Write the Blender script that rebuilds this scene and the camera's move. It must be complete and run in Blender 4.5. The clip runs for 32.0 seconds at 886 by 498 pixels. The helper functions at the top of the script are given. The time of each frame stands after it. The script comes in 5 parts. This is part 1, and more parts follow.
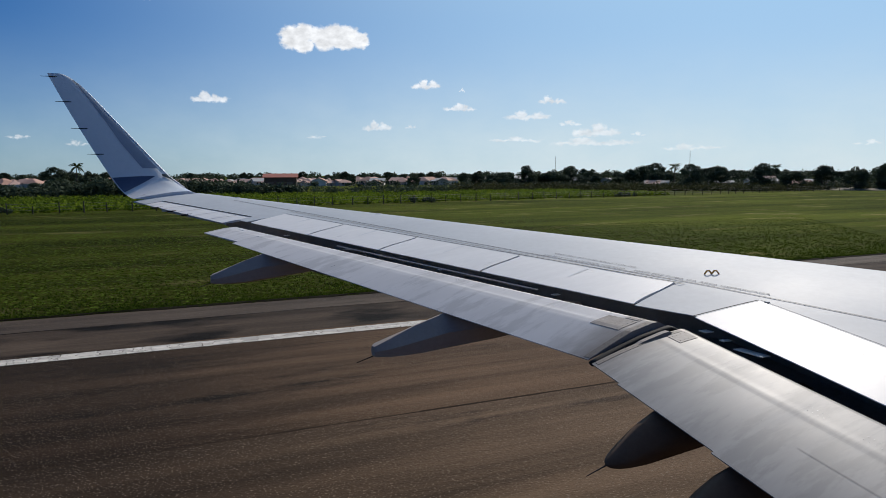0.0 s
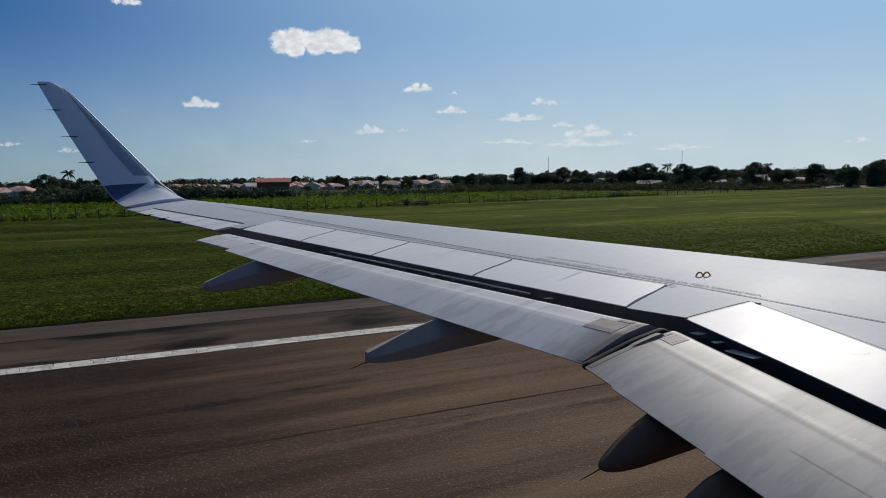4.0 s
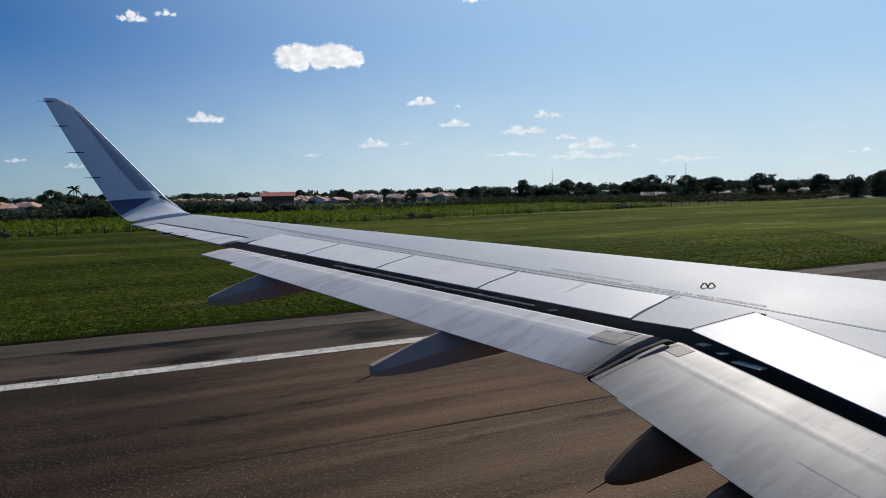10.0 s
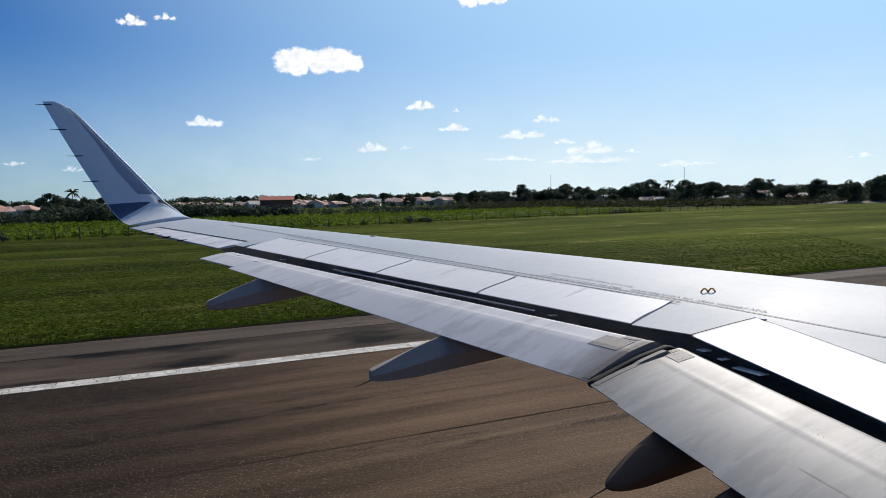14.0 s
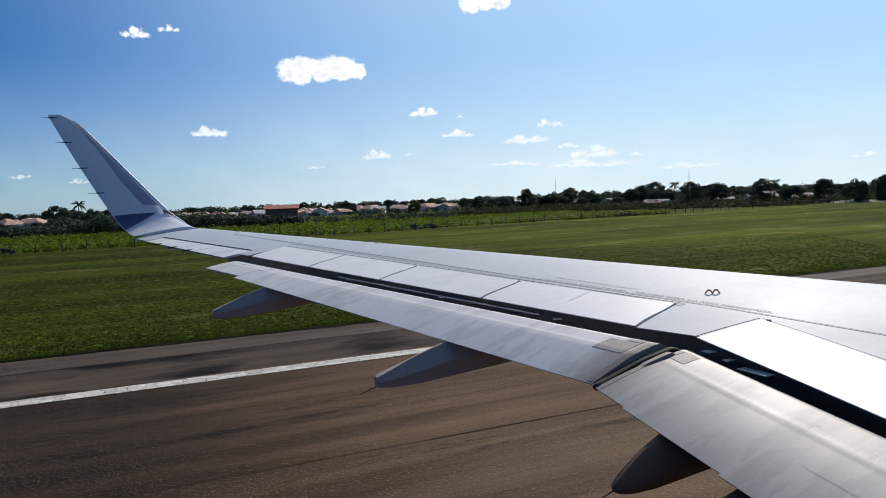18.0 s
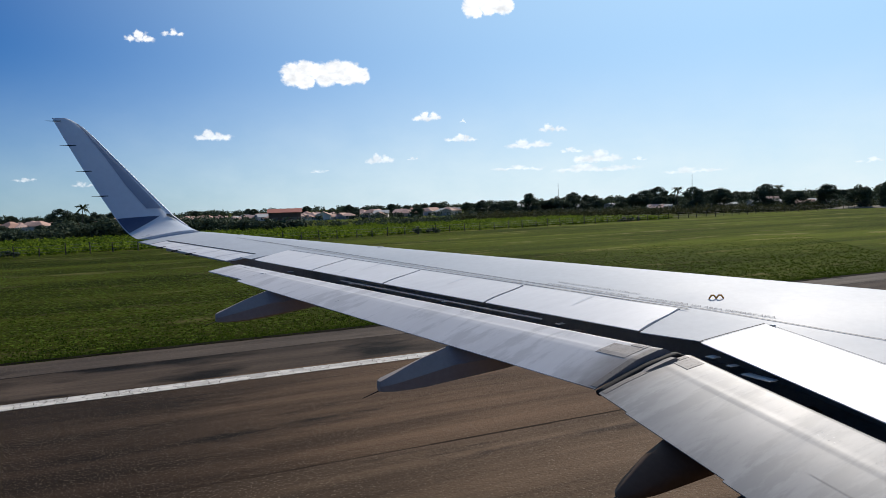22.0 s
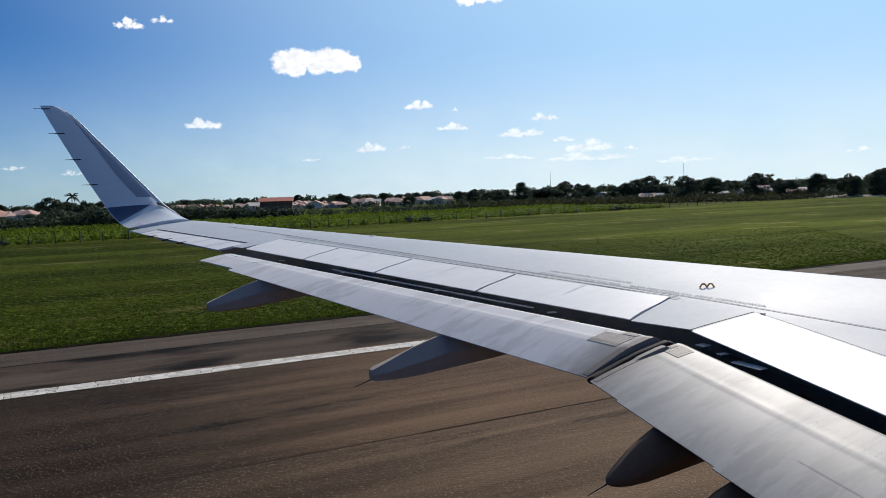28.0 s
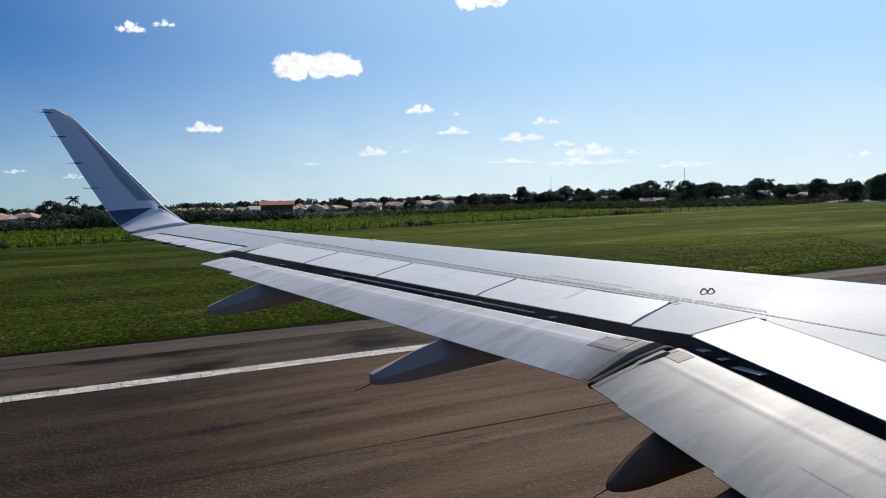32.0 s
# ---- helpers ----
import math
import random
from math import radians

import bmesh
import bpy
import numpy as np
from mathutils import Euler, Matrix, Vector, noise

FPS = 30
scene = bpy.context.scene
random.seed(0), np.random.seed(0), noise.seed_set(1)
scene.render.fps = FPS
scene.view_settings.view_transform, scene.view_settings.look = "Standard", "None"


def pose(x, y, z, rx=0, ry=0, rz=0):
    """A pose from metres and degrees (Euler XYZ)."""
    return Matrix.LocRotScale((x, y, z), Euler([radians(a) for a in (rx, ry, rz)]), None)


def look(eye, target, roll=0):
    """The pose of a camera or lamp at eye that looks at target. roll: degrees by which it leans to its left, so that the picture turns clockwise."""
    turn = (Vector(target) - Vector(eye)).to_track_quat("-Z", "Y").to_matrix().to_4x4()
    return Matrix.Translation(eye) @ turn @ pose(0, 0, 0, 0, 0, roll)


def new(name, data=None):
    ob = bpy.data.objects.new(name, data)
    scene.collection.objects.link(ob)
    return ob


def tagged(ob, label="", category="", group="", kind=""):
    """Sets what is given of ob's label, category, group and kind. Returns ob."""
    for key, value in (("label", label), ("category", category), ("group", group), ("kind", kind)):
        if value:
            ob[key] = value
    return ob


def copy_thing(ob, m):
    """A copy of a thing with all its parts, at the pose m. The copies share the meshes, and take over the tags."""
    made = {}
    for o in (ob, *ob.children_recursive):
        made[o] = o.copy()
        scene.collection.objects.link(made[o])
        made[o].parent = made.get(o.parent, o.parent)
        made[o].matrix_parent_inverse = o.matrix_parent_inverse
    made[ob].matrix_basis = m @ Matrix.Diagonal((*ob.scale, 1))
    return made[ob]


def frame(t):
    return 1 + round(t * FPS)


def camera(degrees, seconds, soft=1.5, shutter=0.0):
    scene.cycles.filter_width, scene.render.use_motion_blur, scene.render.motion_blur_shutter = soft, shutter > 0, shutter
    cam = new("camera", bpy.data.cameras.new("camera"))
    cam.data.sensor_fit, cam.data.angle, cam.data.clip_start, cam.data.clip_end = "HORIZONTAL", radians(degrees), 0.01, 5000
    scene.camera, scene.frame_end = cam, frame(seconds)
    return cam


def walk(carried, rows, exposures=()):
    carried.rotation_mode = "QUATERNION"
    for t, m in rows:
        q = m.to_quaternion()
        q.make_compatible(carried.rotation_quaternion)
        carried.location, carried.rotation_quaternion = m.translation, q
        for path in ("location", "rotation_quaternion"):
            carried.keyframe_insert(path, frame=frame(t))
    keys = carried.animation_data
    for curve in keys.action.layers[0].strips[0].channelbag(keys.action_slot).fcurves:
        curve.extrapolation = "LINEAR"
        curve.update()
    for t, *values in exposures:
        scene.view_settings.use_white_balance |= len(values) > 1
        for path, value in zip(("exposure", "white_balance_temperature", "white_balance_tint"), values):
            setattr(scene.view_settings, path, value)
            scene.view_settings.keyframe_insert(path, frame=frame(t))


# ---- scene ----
# ---- camera: a seat behind the wing, x ahead along the runway, y out over the wing ----
EYE = (0.0, 0.0, 4.75)
cam = camera(64.0, 32.0, soft=0.5)
# seconds, turn in degrees, sway of the held camera in metres
TURNS = [
    (0, 84.01, 0.25, -24.33, -0.016, 0.017, -0.025), (0.5, 83.63, 0.56, -24.07, -0.021, 0.024, 0.011),
    (1, 83.40, 0.83, -24.25, -0.033, 0.023, 0.029), (1.5, 83.63, 0.50, -24.02, -0.027, 0.023, 0.032),
    (2, 83.62, 0.67, -24.66, -0.035, 0.019, 0.030), (2.5, 83.85, 0.65, -24.45, -0.010, 0.010, 0.000),
    (4.5, 84.25, 0.88, -25.05, -0.002, 0.003, 0.002), (5, 84.02, 0.58, -25.01, -0.005, 0.012, 0.003),
    (5.5, 83.95, 0.63, -24.71, -0.000, 0.001, -0.003), (6, 84.02, 0.72, -25.03, -0.002, -0.005, 0.000),
    (6.5, 84.40, 1.16, -25.01, -0.002, 0.001, 0.001), (7, 84.57, 1.34, -24.65, 0.002, 0.008, -0.000),
    (7.5, 84.75, 1.40, -24.74, 0.001, 0.002, 0.002), (8, 84.86, 1.33, -24.60, -0.006, -0.007, -0.006),
    (8.5, 84.91, 1.46, -24.50, -0.002, -0.013, 0.000), (9, 84.73, 1.43, -24.61, -0.007, -0.006, 0.004),
    (9.5, 84.86, 1.85, -24.56, 0.000, -0.008, 0.001), (10, 85.25, 1.33, -24.56, -0.001, -0.003, 0.000),
    (10.5, 85.32, 1.04, -24.63, -0.004, 0.008, 0.002), (11, 85.23, 1.41, -24.70, -0.002, 0.002, 0.003),
    (11.5, 85.39, 1.31, -24.93, 0.002, 0.002, -0.001), (12, 85.84, 0.99, -24.59, -0.001, -0.008, -0.001),
    (12.5, 85.76, 1.35, -24.80, -0.002, -0.003, -0.001), (13, 86.06, 0.53, -25.00, -0.002, 0.002, 0.002),
    (13.5, 85.60, 1.48, -24.56, 0.004, 0.003, -0.004), (14, 85.59, 1.19, -24.67, -0.007, 0.015, 0.003),
    (14.5, 86.08, 0.51, -24.54, 0.001, 0.005, 0.003), (16.5, 86.33, 1.90, -24.28, 0.000, 0.004, -0.001),
    (17, 86.55, 1.09, -24.26, 0.002, 0.002, -0.004), (17.5, 85.88, 1.86, -24.36, -0.001, 0.001, -0.003),
    (18, 86.08, 2.15, -24.29, 0.003, -0.012, 0.001), (18.5, 86.26, 1.70, -24.36, 0.003, -0.007, -0.004),
    (19, 86.38, 1.87, -24.34, 0.003, -0.010, -0.002), (19.5, 86.10, 1.02, -24.53, -0.003, 0.008, -0.000),
    (20, 85.28, 2.89, -23.97, 0.001, 0.002, 0.000), (20.5, 85.74, 2.10, -23.93, -0.004, 0.004, 0.004),
    (21, 86.04, 1.96, -24.26, 0.005, -0.005, -0.004), (21.5, 85.92, 2.45, -24.08, 0.007, -0.012, -0.002),
    (22, 86.44, 1.97, -24.06, 0.003, -0.002, -0.002), (22.5, 86.46, 1.55, -24.39, 0.007, -0.008, -0.006),
    (23, 86.44, 2.46, -24.85, 0.004, 0.002, -0.005), (23.5, 86.83, 1.56, -25.21, 0.001, -0.002, -0.003),
    (24, 86.61, 2.62, -25.10, 0.006, -0.007, -0.004), (24.5, 87.00, 1.25, -25.23, 0.005, -0.017, -0.002),
    (25, 86.99, 1.32, -25.27, 0.008, -0.019, -0.004), (25.5, 86.69, 1.68, -25.52, -0.002, 0.002, -0.001),
    (27.5, 85.39, 1.08, -24.82, -0.001, 0.002, -0.000), (28, 85.52, 1.94, -24.70, 0.005, 0.000, -0.002),
    (28.5, 85.53, 1.95, -24.82, 0.005, 0.002, 0.003), (29, 85.59, 1.42, -24.88, -0.011, 0.010, 0.013),
    (29.5, 85.77, 1.10, -24.62, -0.011, 0.016, 0.008), (30, 85.90, 1.58, -24.36, 0.005, -0.002, -0.002),
    (30.5, 85.89, 1.74, -24.39, -0.003, 0.002, 0.003), (31, 85.96, 1.40, -24.69, -0.006, 0.003, 0.001),
    (31.5, 85.95, 1.13, -24.65, -0.001, -0.008, 0.005), (32, 85.85, 1.79, -24.64, 0.003, -0.003, 0.001)
]
EXPOSURES = [(0.0, -0.3), (2.5, -0.35), (4.5, -0.6), (6.0, -0.65), (8.0, -0.55), (10.0, -0.3), (12.0, -0.05), (32.0, -0.05)]
walk(cam, [(t, pose(EYE[0] + dx, EYE[1] + dy, EYE[2] + dz, rx, ry, rz)) for t, rx, ry, rz, dx, dy, dz in TURNS], EXPOSURES)

# ---- light ----
SUN_DIR = Vector((0.629, 0.492, 0.602)).normalized()
SUN_EL = math.asin(SUN_DIR.z)
SUN_AZ = math.atan2(SUN_DIR.x, SUN_DIR.y)
sun = new("sun", bpy.data.lights.new("sun", "SUN"))
sun.data.energy, sun.data.angle, sun.data.color = 4.2, radians(0.6), (1.0, 0.925, 0.84)
sun.matrix_world = look((200, 250, 230), (0, 0, 0))
sun.rotation_euler = (-SUN_DIR).to_track_quat("-Z", "Y").to_euler()

# clouds of the day: bearing, height, half width, half height in degrees
CLOUDS = [(15.1, 10.55, 3.55, 1.6), (28.16, 15.3, 2.1, 1.3), (1.62, 12.9, 1.06, 0.5), (3.95, 13.27, 0.86, 0.35),
          (6.45, 5.93, 1.46, 0.51), (23.04, 7.11, 1.26, 0.48), (25.87, 6.59, 0.23, 0.18), (25.67, 5.31, 1.36, 0.36),
          (19.18, 3.88, 1.26, 0.49), (21.83, 3.77, 0.45, 0.18), (31.07, 4.63, 1.88, 0.44), (32.9, 5.77, 1.15, 0.35),
          (34.39, 3.96, 0.97, 0.27), (36.35, 3.4, 2.01, 0.62), (36.32, 2.52, 3.49, 0.4), (39.58, 3.08, 0.6, 0.22),
          (55.01, 2.11, 1.02, 0.23), (14.32, 2.99, 0.88, 0.18), (-2.76, 2.4, 0.78, 0.24), (-6.34, 2.77, 0.73, 0.23),
          (30.09, 2.76, 2.25, 0.27), (43.52, 2.01, 2.45, 0.26)]
CLOUD_LIGHT = 21.5
SKY_STRENGTH = 0.055

world = bpy.data.worlds.new("sky")
scene.world = world
world.use_nodes = True
wt = world.node_tree
wt.nodes.clear()


def wnode(kind, operation=None, interpolation_type=None, data_type=None, sky_type=None):
    n = wt.nodes.new(kind)
    if operation:
        n.operation = operation
    if interpolation_type:
        n.interpolation_type = interpolation_type
    if data_type:
        n.data_type = data_type
    if sky_type:
        n.sky_type = sky_type
    return n


def wmath(op, a, b=None, c=None):
    n = wnode("ShaderNodeMath", operation=op)
    for i, v in enumerate((a, b, c)):
        if v is None:
            continue
        if isinstance(v, (int, float)):
            n.inputs[i].default_value = v
        else:
            wt.links.new(v, n.inputs[i])
    return n.outputs[0]


sky = wnode("ShaderNodeTexSky", sky_type="NISHITA")
sky.sun_disc = False
sky.sun_elevation, sky.sun_rotation = SUN_EL, SUN_AZ
sky.altitude, sky.air_density, sky.dust_density, sky.ozone_density = 20, 1.0, 0.25, 3.5
coord = wnode("ShaderNodeTexCoord")
sep = wnode("ShaderNodeSeparateXYZ")
wt.links.new(coord.outputs["Generated"], sep.inputs[0])
az = wmath("ARCTAN2", sep.outputs[0], sep.outputs[1])
el = wmath("ARCSINE", sep.outputs[2])
place = wnode("ShaderNodeCombineXYZ")
wt.links.new(az, place.inputs[0])
wt.links.new(el, place.inputs[1])
bend = wnode("ShaderNodeTexNoise")
bend.inputs["Scale"].default_value, bend.inputs["Detail"].default_value, bend.inputs["Roughness"].default_value = 95, 4, 0.6
wt.links.new(place.outputs[0], bend.inputs["Vector"])
bent = wnode("ShaderNodeVectorMath", operation="MULTIPLY_ADD")       # ragged outlines
wt.links.new(bend.outputs["Color"], bent.inputs[0])
bent.inputs[1].default_value = (0.016, 0.0105, 0)
wt.links.new(place.outputs[0], bent.inputs[2])


def heap(a, e, w, h, rng):
    """A cumulus as overlapping puffs: bearing, height, half width, half height, weight."""
    if w > 2 and h > 1:
        rows = [(-0.70, -0.06, 0.32, 0.66), (-0.46, 0.12, 0.30, 0.56), (-0.48, -0.40, 0.30, 0.40), (-0.12, 0.02, 0.34, 0.52), (0.20, 0.10, 0.34, 0.56), (0.50, 0.08, 0.32, 0.58),
                (0.76, -0.12, 0.26, 0.46), (0.02, -0.28, 0.32, 0.42), (0.44, -0.26, 0.40, 0.36)]
        return [(a + u * w, e + v * h, p * w, q * h, 1.15) for u, v, p, q in rows]
    n = 3 if w < 1.2 else 5
    weight = min(0.66, 0.25 + 0.76 * h)
    rows = [(a + (2 * k / (n - 1) - 1) * w * 0.62, e - 0.35 * h, w * 0.42, h * 0.55, weight) for k in range(n)]
    rows.append((a + rng.uniform(-0.3, 0.2) * w, e + 0.15 * h, w * 0.36, h * 0.95, weight * 1.3))
    rows.append((a + rng.uniform(0.1, 0.5) * w, e - 0.05 * h, w * 0.3, h * 0.7, weight))
    return rows


nearest = None
sky_rng = random.Random(12)
for cloud in CLOUDS:
    for a, e, w, h, weight in heap(*cloud, sky_rng):
        sub = wnode("ShaderNodeVectorMath", operation="SUBTRACT")
        wt.links.new(bent.outputs[0], sub.inputs[0])
        sub.inputs[1].default_value = (radians(a) + 0.008, radians(e) + 0.00525, 0)
        mul = wnode("ShaderNodeVectorMath", operation="MULTIPLY")
        wt.links.new(sub.outputs[0], mul.inputs[0])
        mul.inputs[1].default_value = (1 / radians(w), 1 / radians(h), 0)
        ln = wnode("ShaderNodeVectorMath", operation="LENGTH")
        wt.links.new(mul.outputs[0], ln.inputs[0])
        here = wmath("MULTIPLY_ADD", ln.outputs["Value"], -weight, weight)
        nearest = here if nearest is None else wmath("MAXIMUM", nearest, here)
stretch = wnode("ShaderNodeMapping")
stretch.inputs["Scale"].default_value = (1.0, 1.7, 1.0)
wt.links.new(place.outputs[0], stretch.inputs[0])


def wnoise(scale, detail, rough=0.6):
    n = wnode("ShaderNodeTexNoise")
    n.inputs["Scale"].default_value, n.inputs["Detail"].default_value, n.inputs["Roughness"].default_value = scale, detail, rough
    wt.links.new(stretch.outputs[0], n.inputs["Vector"])
    return n.outputs["Fac"]


puff = wnoise(130, 6, 0.6)
billow = wnoise(58, 5, 0.55)
body = wmath("ADD", nearest, wmath("MULTIPLY", wmath("SUBTRACT", puff, 0.5), 0.5))
mask = wnode("ShaderNodeMapRange", interpolation_type="SMOOTHSTEP")
mask.inputs["From Min"].default_value, mask.inputs["From Max"].default_value = 0.0, 0.47
wt.links.new(body, mask.inputs["Value"])
# thin veil low over the horizon
veil = wnode("ShaderNodeMapRange", interpolation_type="SMOOTHSTEP")
veil.inputs["From Min"].default_value, veil.inputs["From Max"].default_value = 0.22, -0.02
wt.links.new(el, veil.inputs["Value"])
side = wnode("ShaderNodeMapRange", interpolation_type="SMOOTHSTEP")
side.inputs["From Min"].default_value, side.inputs["From Max"].default_value = radians(-20), radians(38)
side.inputs["To Min"].default_value, side.inputs["To Max"].default_value = 0.34, 1.0
wt.links.new(az, side.inputs["Value"])
veil_amount = wmath("MULTIPLY", wmath("MULTIPLY", veil.outputs[0], side.outputs[0]), wmath("ADD", wmath("MULTIPLY", wnoise(9, 6, 0.6), 0.55), 0.56))
shade = wnode("ShaderNodeMapRange")
shade.inputs["From Min"].default_value, shade.inputs["From Max"].default_value = 0.3, 0.7
shade.inputs["To Min"].default_value, shade.inputs["To Max"].default_value = CLOUD_LIGHT * 0.74, CLOUD_LIGHT * 1.12
wt.links.new(billow, shade.inputs["Value"])
cloud_colour = wnode("ShaderNodeVectorMath", operation="MULTIPLY")
cloud_colour.inputs[1].default_value = (0.97, 0.99, 1.02)
wt.links.new(shade.outputs[0], cloud_colour.inputs[0])
tint = wnode("ShaderNodeVectorMath", operation="MULTIPLY")
tint.inputs[1].default_value = (0.262, 0.752, 1.38)
wt.links.new(sky.outputs[0], tint.inputs[0])
# bright haze round the sun
toward = wnode("ShaderNodeVectorMath", operation="DOT_PRODUCT")
wt.links.new(coord.outputs["Generated"], toward.inputs[0])
toward.inputs[1].default_value = SUN_DIR
glow = wnode("ShaderNodeMapRange", interpolation_type="SMOOTHSTEP")
glow.inputs["From Min"].default_value, glow.inputs["From Max"].default_value = 0.44, 1.12
wt.links.new(toward.outputs["Value"], glow.inputs["Value"])
mix0 = wnode("ShaderNodeMix", data_type="RGBA")
wt.links.new(wmath("MULTIPLY", glow.outputs[0], 0.77), mix0.inputs["Factor"])
wt.links.new(tint.outputs[0], mix0.inputs[6])
mix0.inputs[7].default_value = (13.2, 18.9, 22.9, 1)
mix1 = wnode("ShaderNodeMix", data_type="RGBA")
wt.links.new(veil_amount, mix1.inputs["Factor"])
wt.links.new(mix0.outputs[2], mix1.inputs[6])
mix1.inputs[7].default_value = (15.4, 17.6, 18.5, 1)
mix2 = wnode("ShaderNodeMix", data_type="RGBA")
thick = wnode("ShaderNodeMapRange")
thick.inputs["From Min"].default_value, thick.inputs["From Max"].default_value = radians(2), radians(9)
thick.inputs["To Min"].default_value, thick.inputs["To Max"].default_value = 0.5, 0.97
wt.links.new(el, thick.inputs["Value"])
wt.links.new(wmath("MULTIPLY", mask.outputs[0], thick.outputs[0]), mix2.inputs["Factor"])
wt.links.new(mix1.outputs[2], mix2.inputs[6])
wt.links.new(cloud_colour.outputs[0], mix2.inputs[7])
back = wnode("ShaderNodeBackground")
back.inputs["Strength"].default_value = SKY_STRENGTH
wt.links.new(mix2.outputs[2], back.inputs["Color"])
wout = wnode("ShaderNodeOutputWorld")
wt.links.new(back.outputs[0], wout.inputs[0])


# ---- materials ----
def material(name, dark, light, rough=0.6, scale=3.0, fine=40.0, bump=0.15, stretch=(1, 1, 1), metal=0.0, coat=0.0,
             rough_var=0.12, wear=None, wear_at=0.62, spec=0.5, by_object=0.0, by_island=0.0, bump_dist=0.02, coords="Object",
             streak=None, speck=None, glow_through=0.0, soot=None, glare_ramp=None, wear_soft=0.12, wear_detail=7):
    """Two scales of noise between a dark and a light colour, with fine relief and optional worn or stained patches."""
    m = bpy.data.materials.new(name)
    m.use_nodes = True
    t = m.node_tree
    bsdf = t.nodes["Principled BSDF"]
    tc = t.nodes.new("ShaderNodeTexCoord")
    mp = t.nodes.new("ShaderNodeMapping")
    mp.inputs["Scale"].default_value = stretch
    t.links.new(tc.outputs[coords], mp.inputs[0])

    def tex(sc, detail, rg=0.6):
        n = t.nodes.new("ShaderNodeTexNoise")
        n.inputs["Scale"].default_value, n.inputs["Detail"].default_value, n.inputs["Roughness"].default_value = sc, detail, rg
        t.links.new(mp.outputs[0], n.inputs["Vector"])
        return n.outputs["Fac"]

    def calc(op, a, b):
        n = t.nodes.new("ShaderNodeMath")
        n.operation = op
        for i, v in enumerate((a, b)):
            if isinstance(v, (int, float)):
                n.inputs[i].default_value = v
            else:
                t.links.new(v, n.inputs[i])
        return n.outputs[0]

    big, small = tex(scale, 5), tex(fine, 3)
    fac = calc("ADD", calc("MULTIPLY", big, 0.62), calc("MULTIPLY", small, 0.38))
    if by_object:
        info = t.nodes.new("ShaderNodeObjectInfo")
        fac = calc("ADD", fac, calc("MULTIPLY", calc("SUBTRACT", info.outputs["Random"], 0.5), by_object))
    if by_island:
        geo = t.nodes.new("ShaderNodeNewGeometry")
        fac = calc("ADD", fac, calc("MULTIPLY", calc("SUBTRACT", geo.outputs["Random Per Island"], 0.5), by_island))
    rng = t.nodes.new("ShaderNodeMapRange")
    rng.inputs["From Min"].default_value, rng.inputs["From Max"].default_value = 0.3, 0.7
    t.links.new(fac, rng.inputs["Value"])
    mix = t.nodes.new("ShaderNodeMix")
    mix.data_type = "RGBA"
    t.links.new(rng.outputs[0], mix.inputs["Factor"])
    mix.inputs[6].default_value, mix.inputs[7].default_value = (*dark, 1), (*light, 1)
    colour = mix.outputs[2]
    if wear:
        spots = tex(scale * 1.7 + 0.13, wear_detail, 0.68 if wear_detail > 4 else 0.5)
        edge = t.nodes.new("ShaderNodeMapRange")
        edge.interpolation_type = "SMOOTHSTEP"
        edge.inputs["From Min"].default_value, edge.inputs["From Max"].default_value = wear_at, wear_at + wear_soft
        t.links.new(spots, edge.inputs["Value"])
        mix2 = t.nodes.new("ShaderNodeMix")
        mix2.data_type = "RGBA"
        t.links.new(edge.outputs[0], mix2.inputs["Factor"])
        t.links.new(colour, mix2.inputs[6])
        mix2.inputs[7].default_value = (*wear, 1)
        colour = mix2.outputs[2]
    if streak:
        mp2 = t.nodes.new("ShaderNodeMapping")
        mp2.inputs["Scale"].default_value = streak[1]
        t.links.new(tc.outputs[coords], mp2.inputs[0])
        sn = t.nodes.new("ShaderNodeTexNoise")
        sn.inputs["Scale"].default_value, sn.inputs["Detail"].default_value, sn.inputs["Roughness"].default_value = 1.0, 6, 0.62
        t.links.new(mp2.outputs[0], sn.inputs["Vector"])
        sr = t.nodes.new("ShaderNodeMapRange")
        sr.inputs["From Min"].default_value, sr.inputs["From Max"].default_value = 0.38, 0.62
        sr.inputs["To Min"].default_value, sr.inputs["To Max"].default_value = streak[0], 1.25
        t.links.new(sn.outputs["Fac"], sr.inputs["Value"])
        sm = t.nodes.new("ShaderNodeVectorMath")
        sm.operation = "SCALE"
        t.links.new(colour, sm.inputs[0])
        t.links.new(sr.outputs[0], sm.inputs["Scale"])
        colour = sm.outputs[0]
    if glare_ramp:               # window haze and glare put into the colour, brighter along x
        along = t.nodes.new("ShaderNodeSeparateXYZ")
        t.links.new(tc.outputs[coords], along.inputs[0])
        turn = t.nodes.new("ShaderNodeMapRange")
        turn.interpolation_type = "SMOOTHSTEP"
        for key, value in zip(("From Min", "From Max", "To Min", "To Max"), glare_ramp):
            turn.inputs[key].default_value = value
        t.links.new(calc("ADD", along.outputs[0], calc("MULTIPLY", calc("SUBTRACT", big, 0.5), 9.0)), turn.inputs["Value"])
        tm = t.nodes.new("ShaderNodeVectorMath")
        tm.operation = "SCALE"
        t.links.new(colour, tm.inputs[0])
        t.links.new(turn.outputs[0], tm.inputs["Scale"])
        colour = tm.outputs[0]
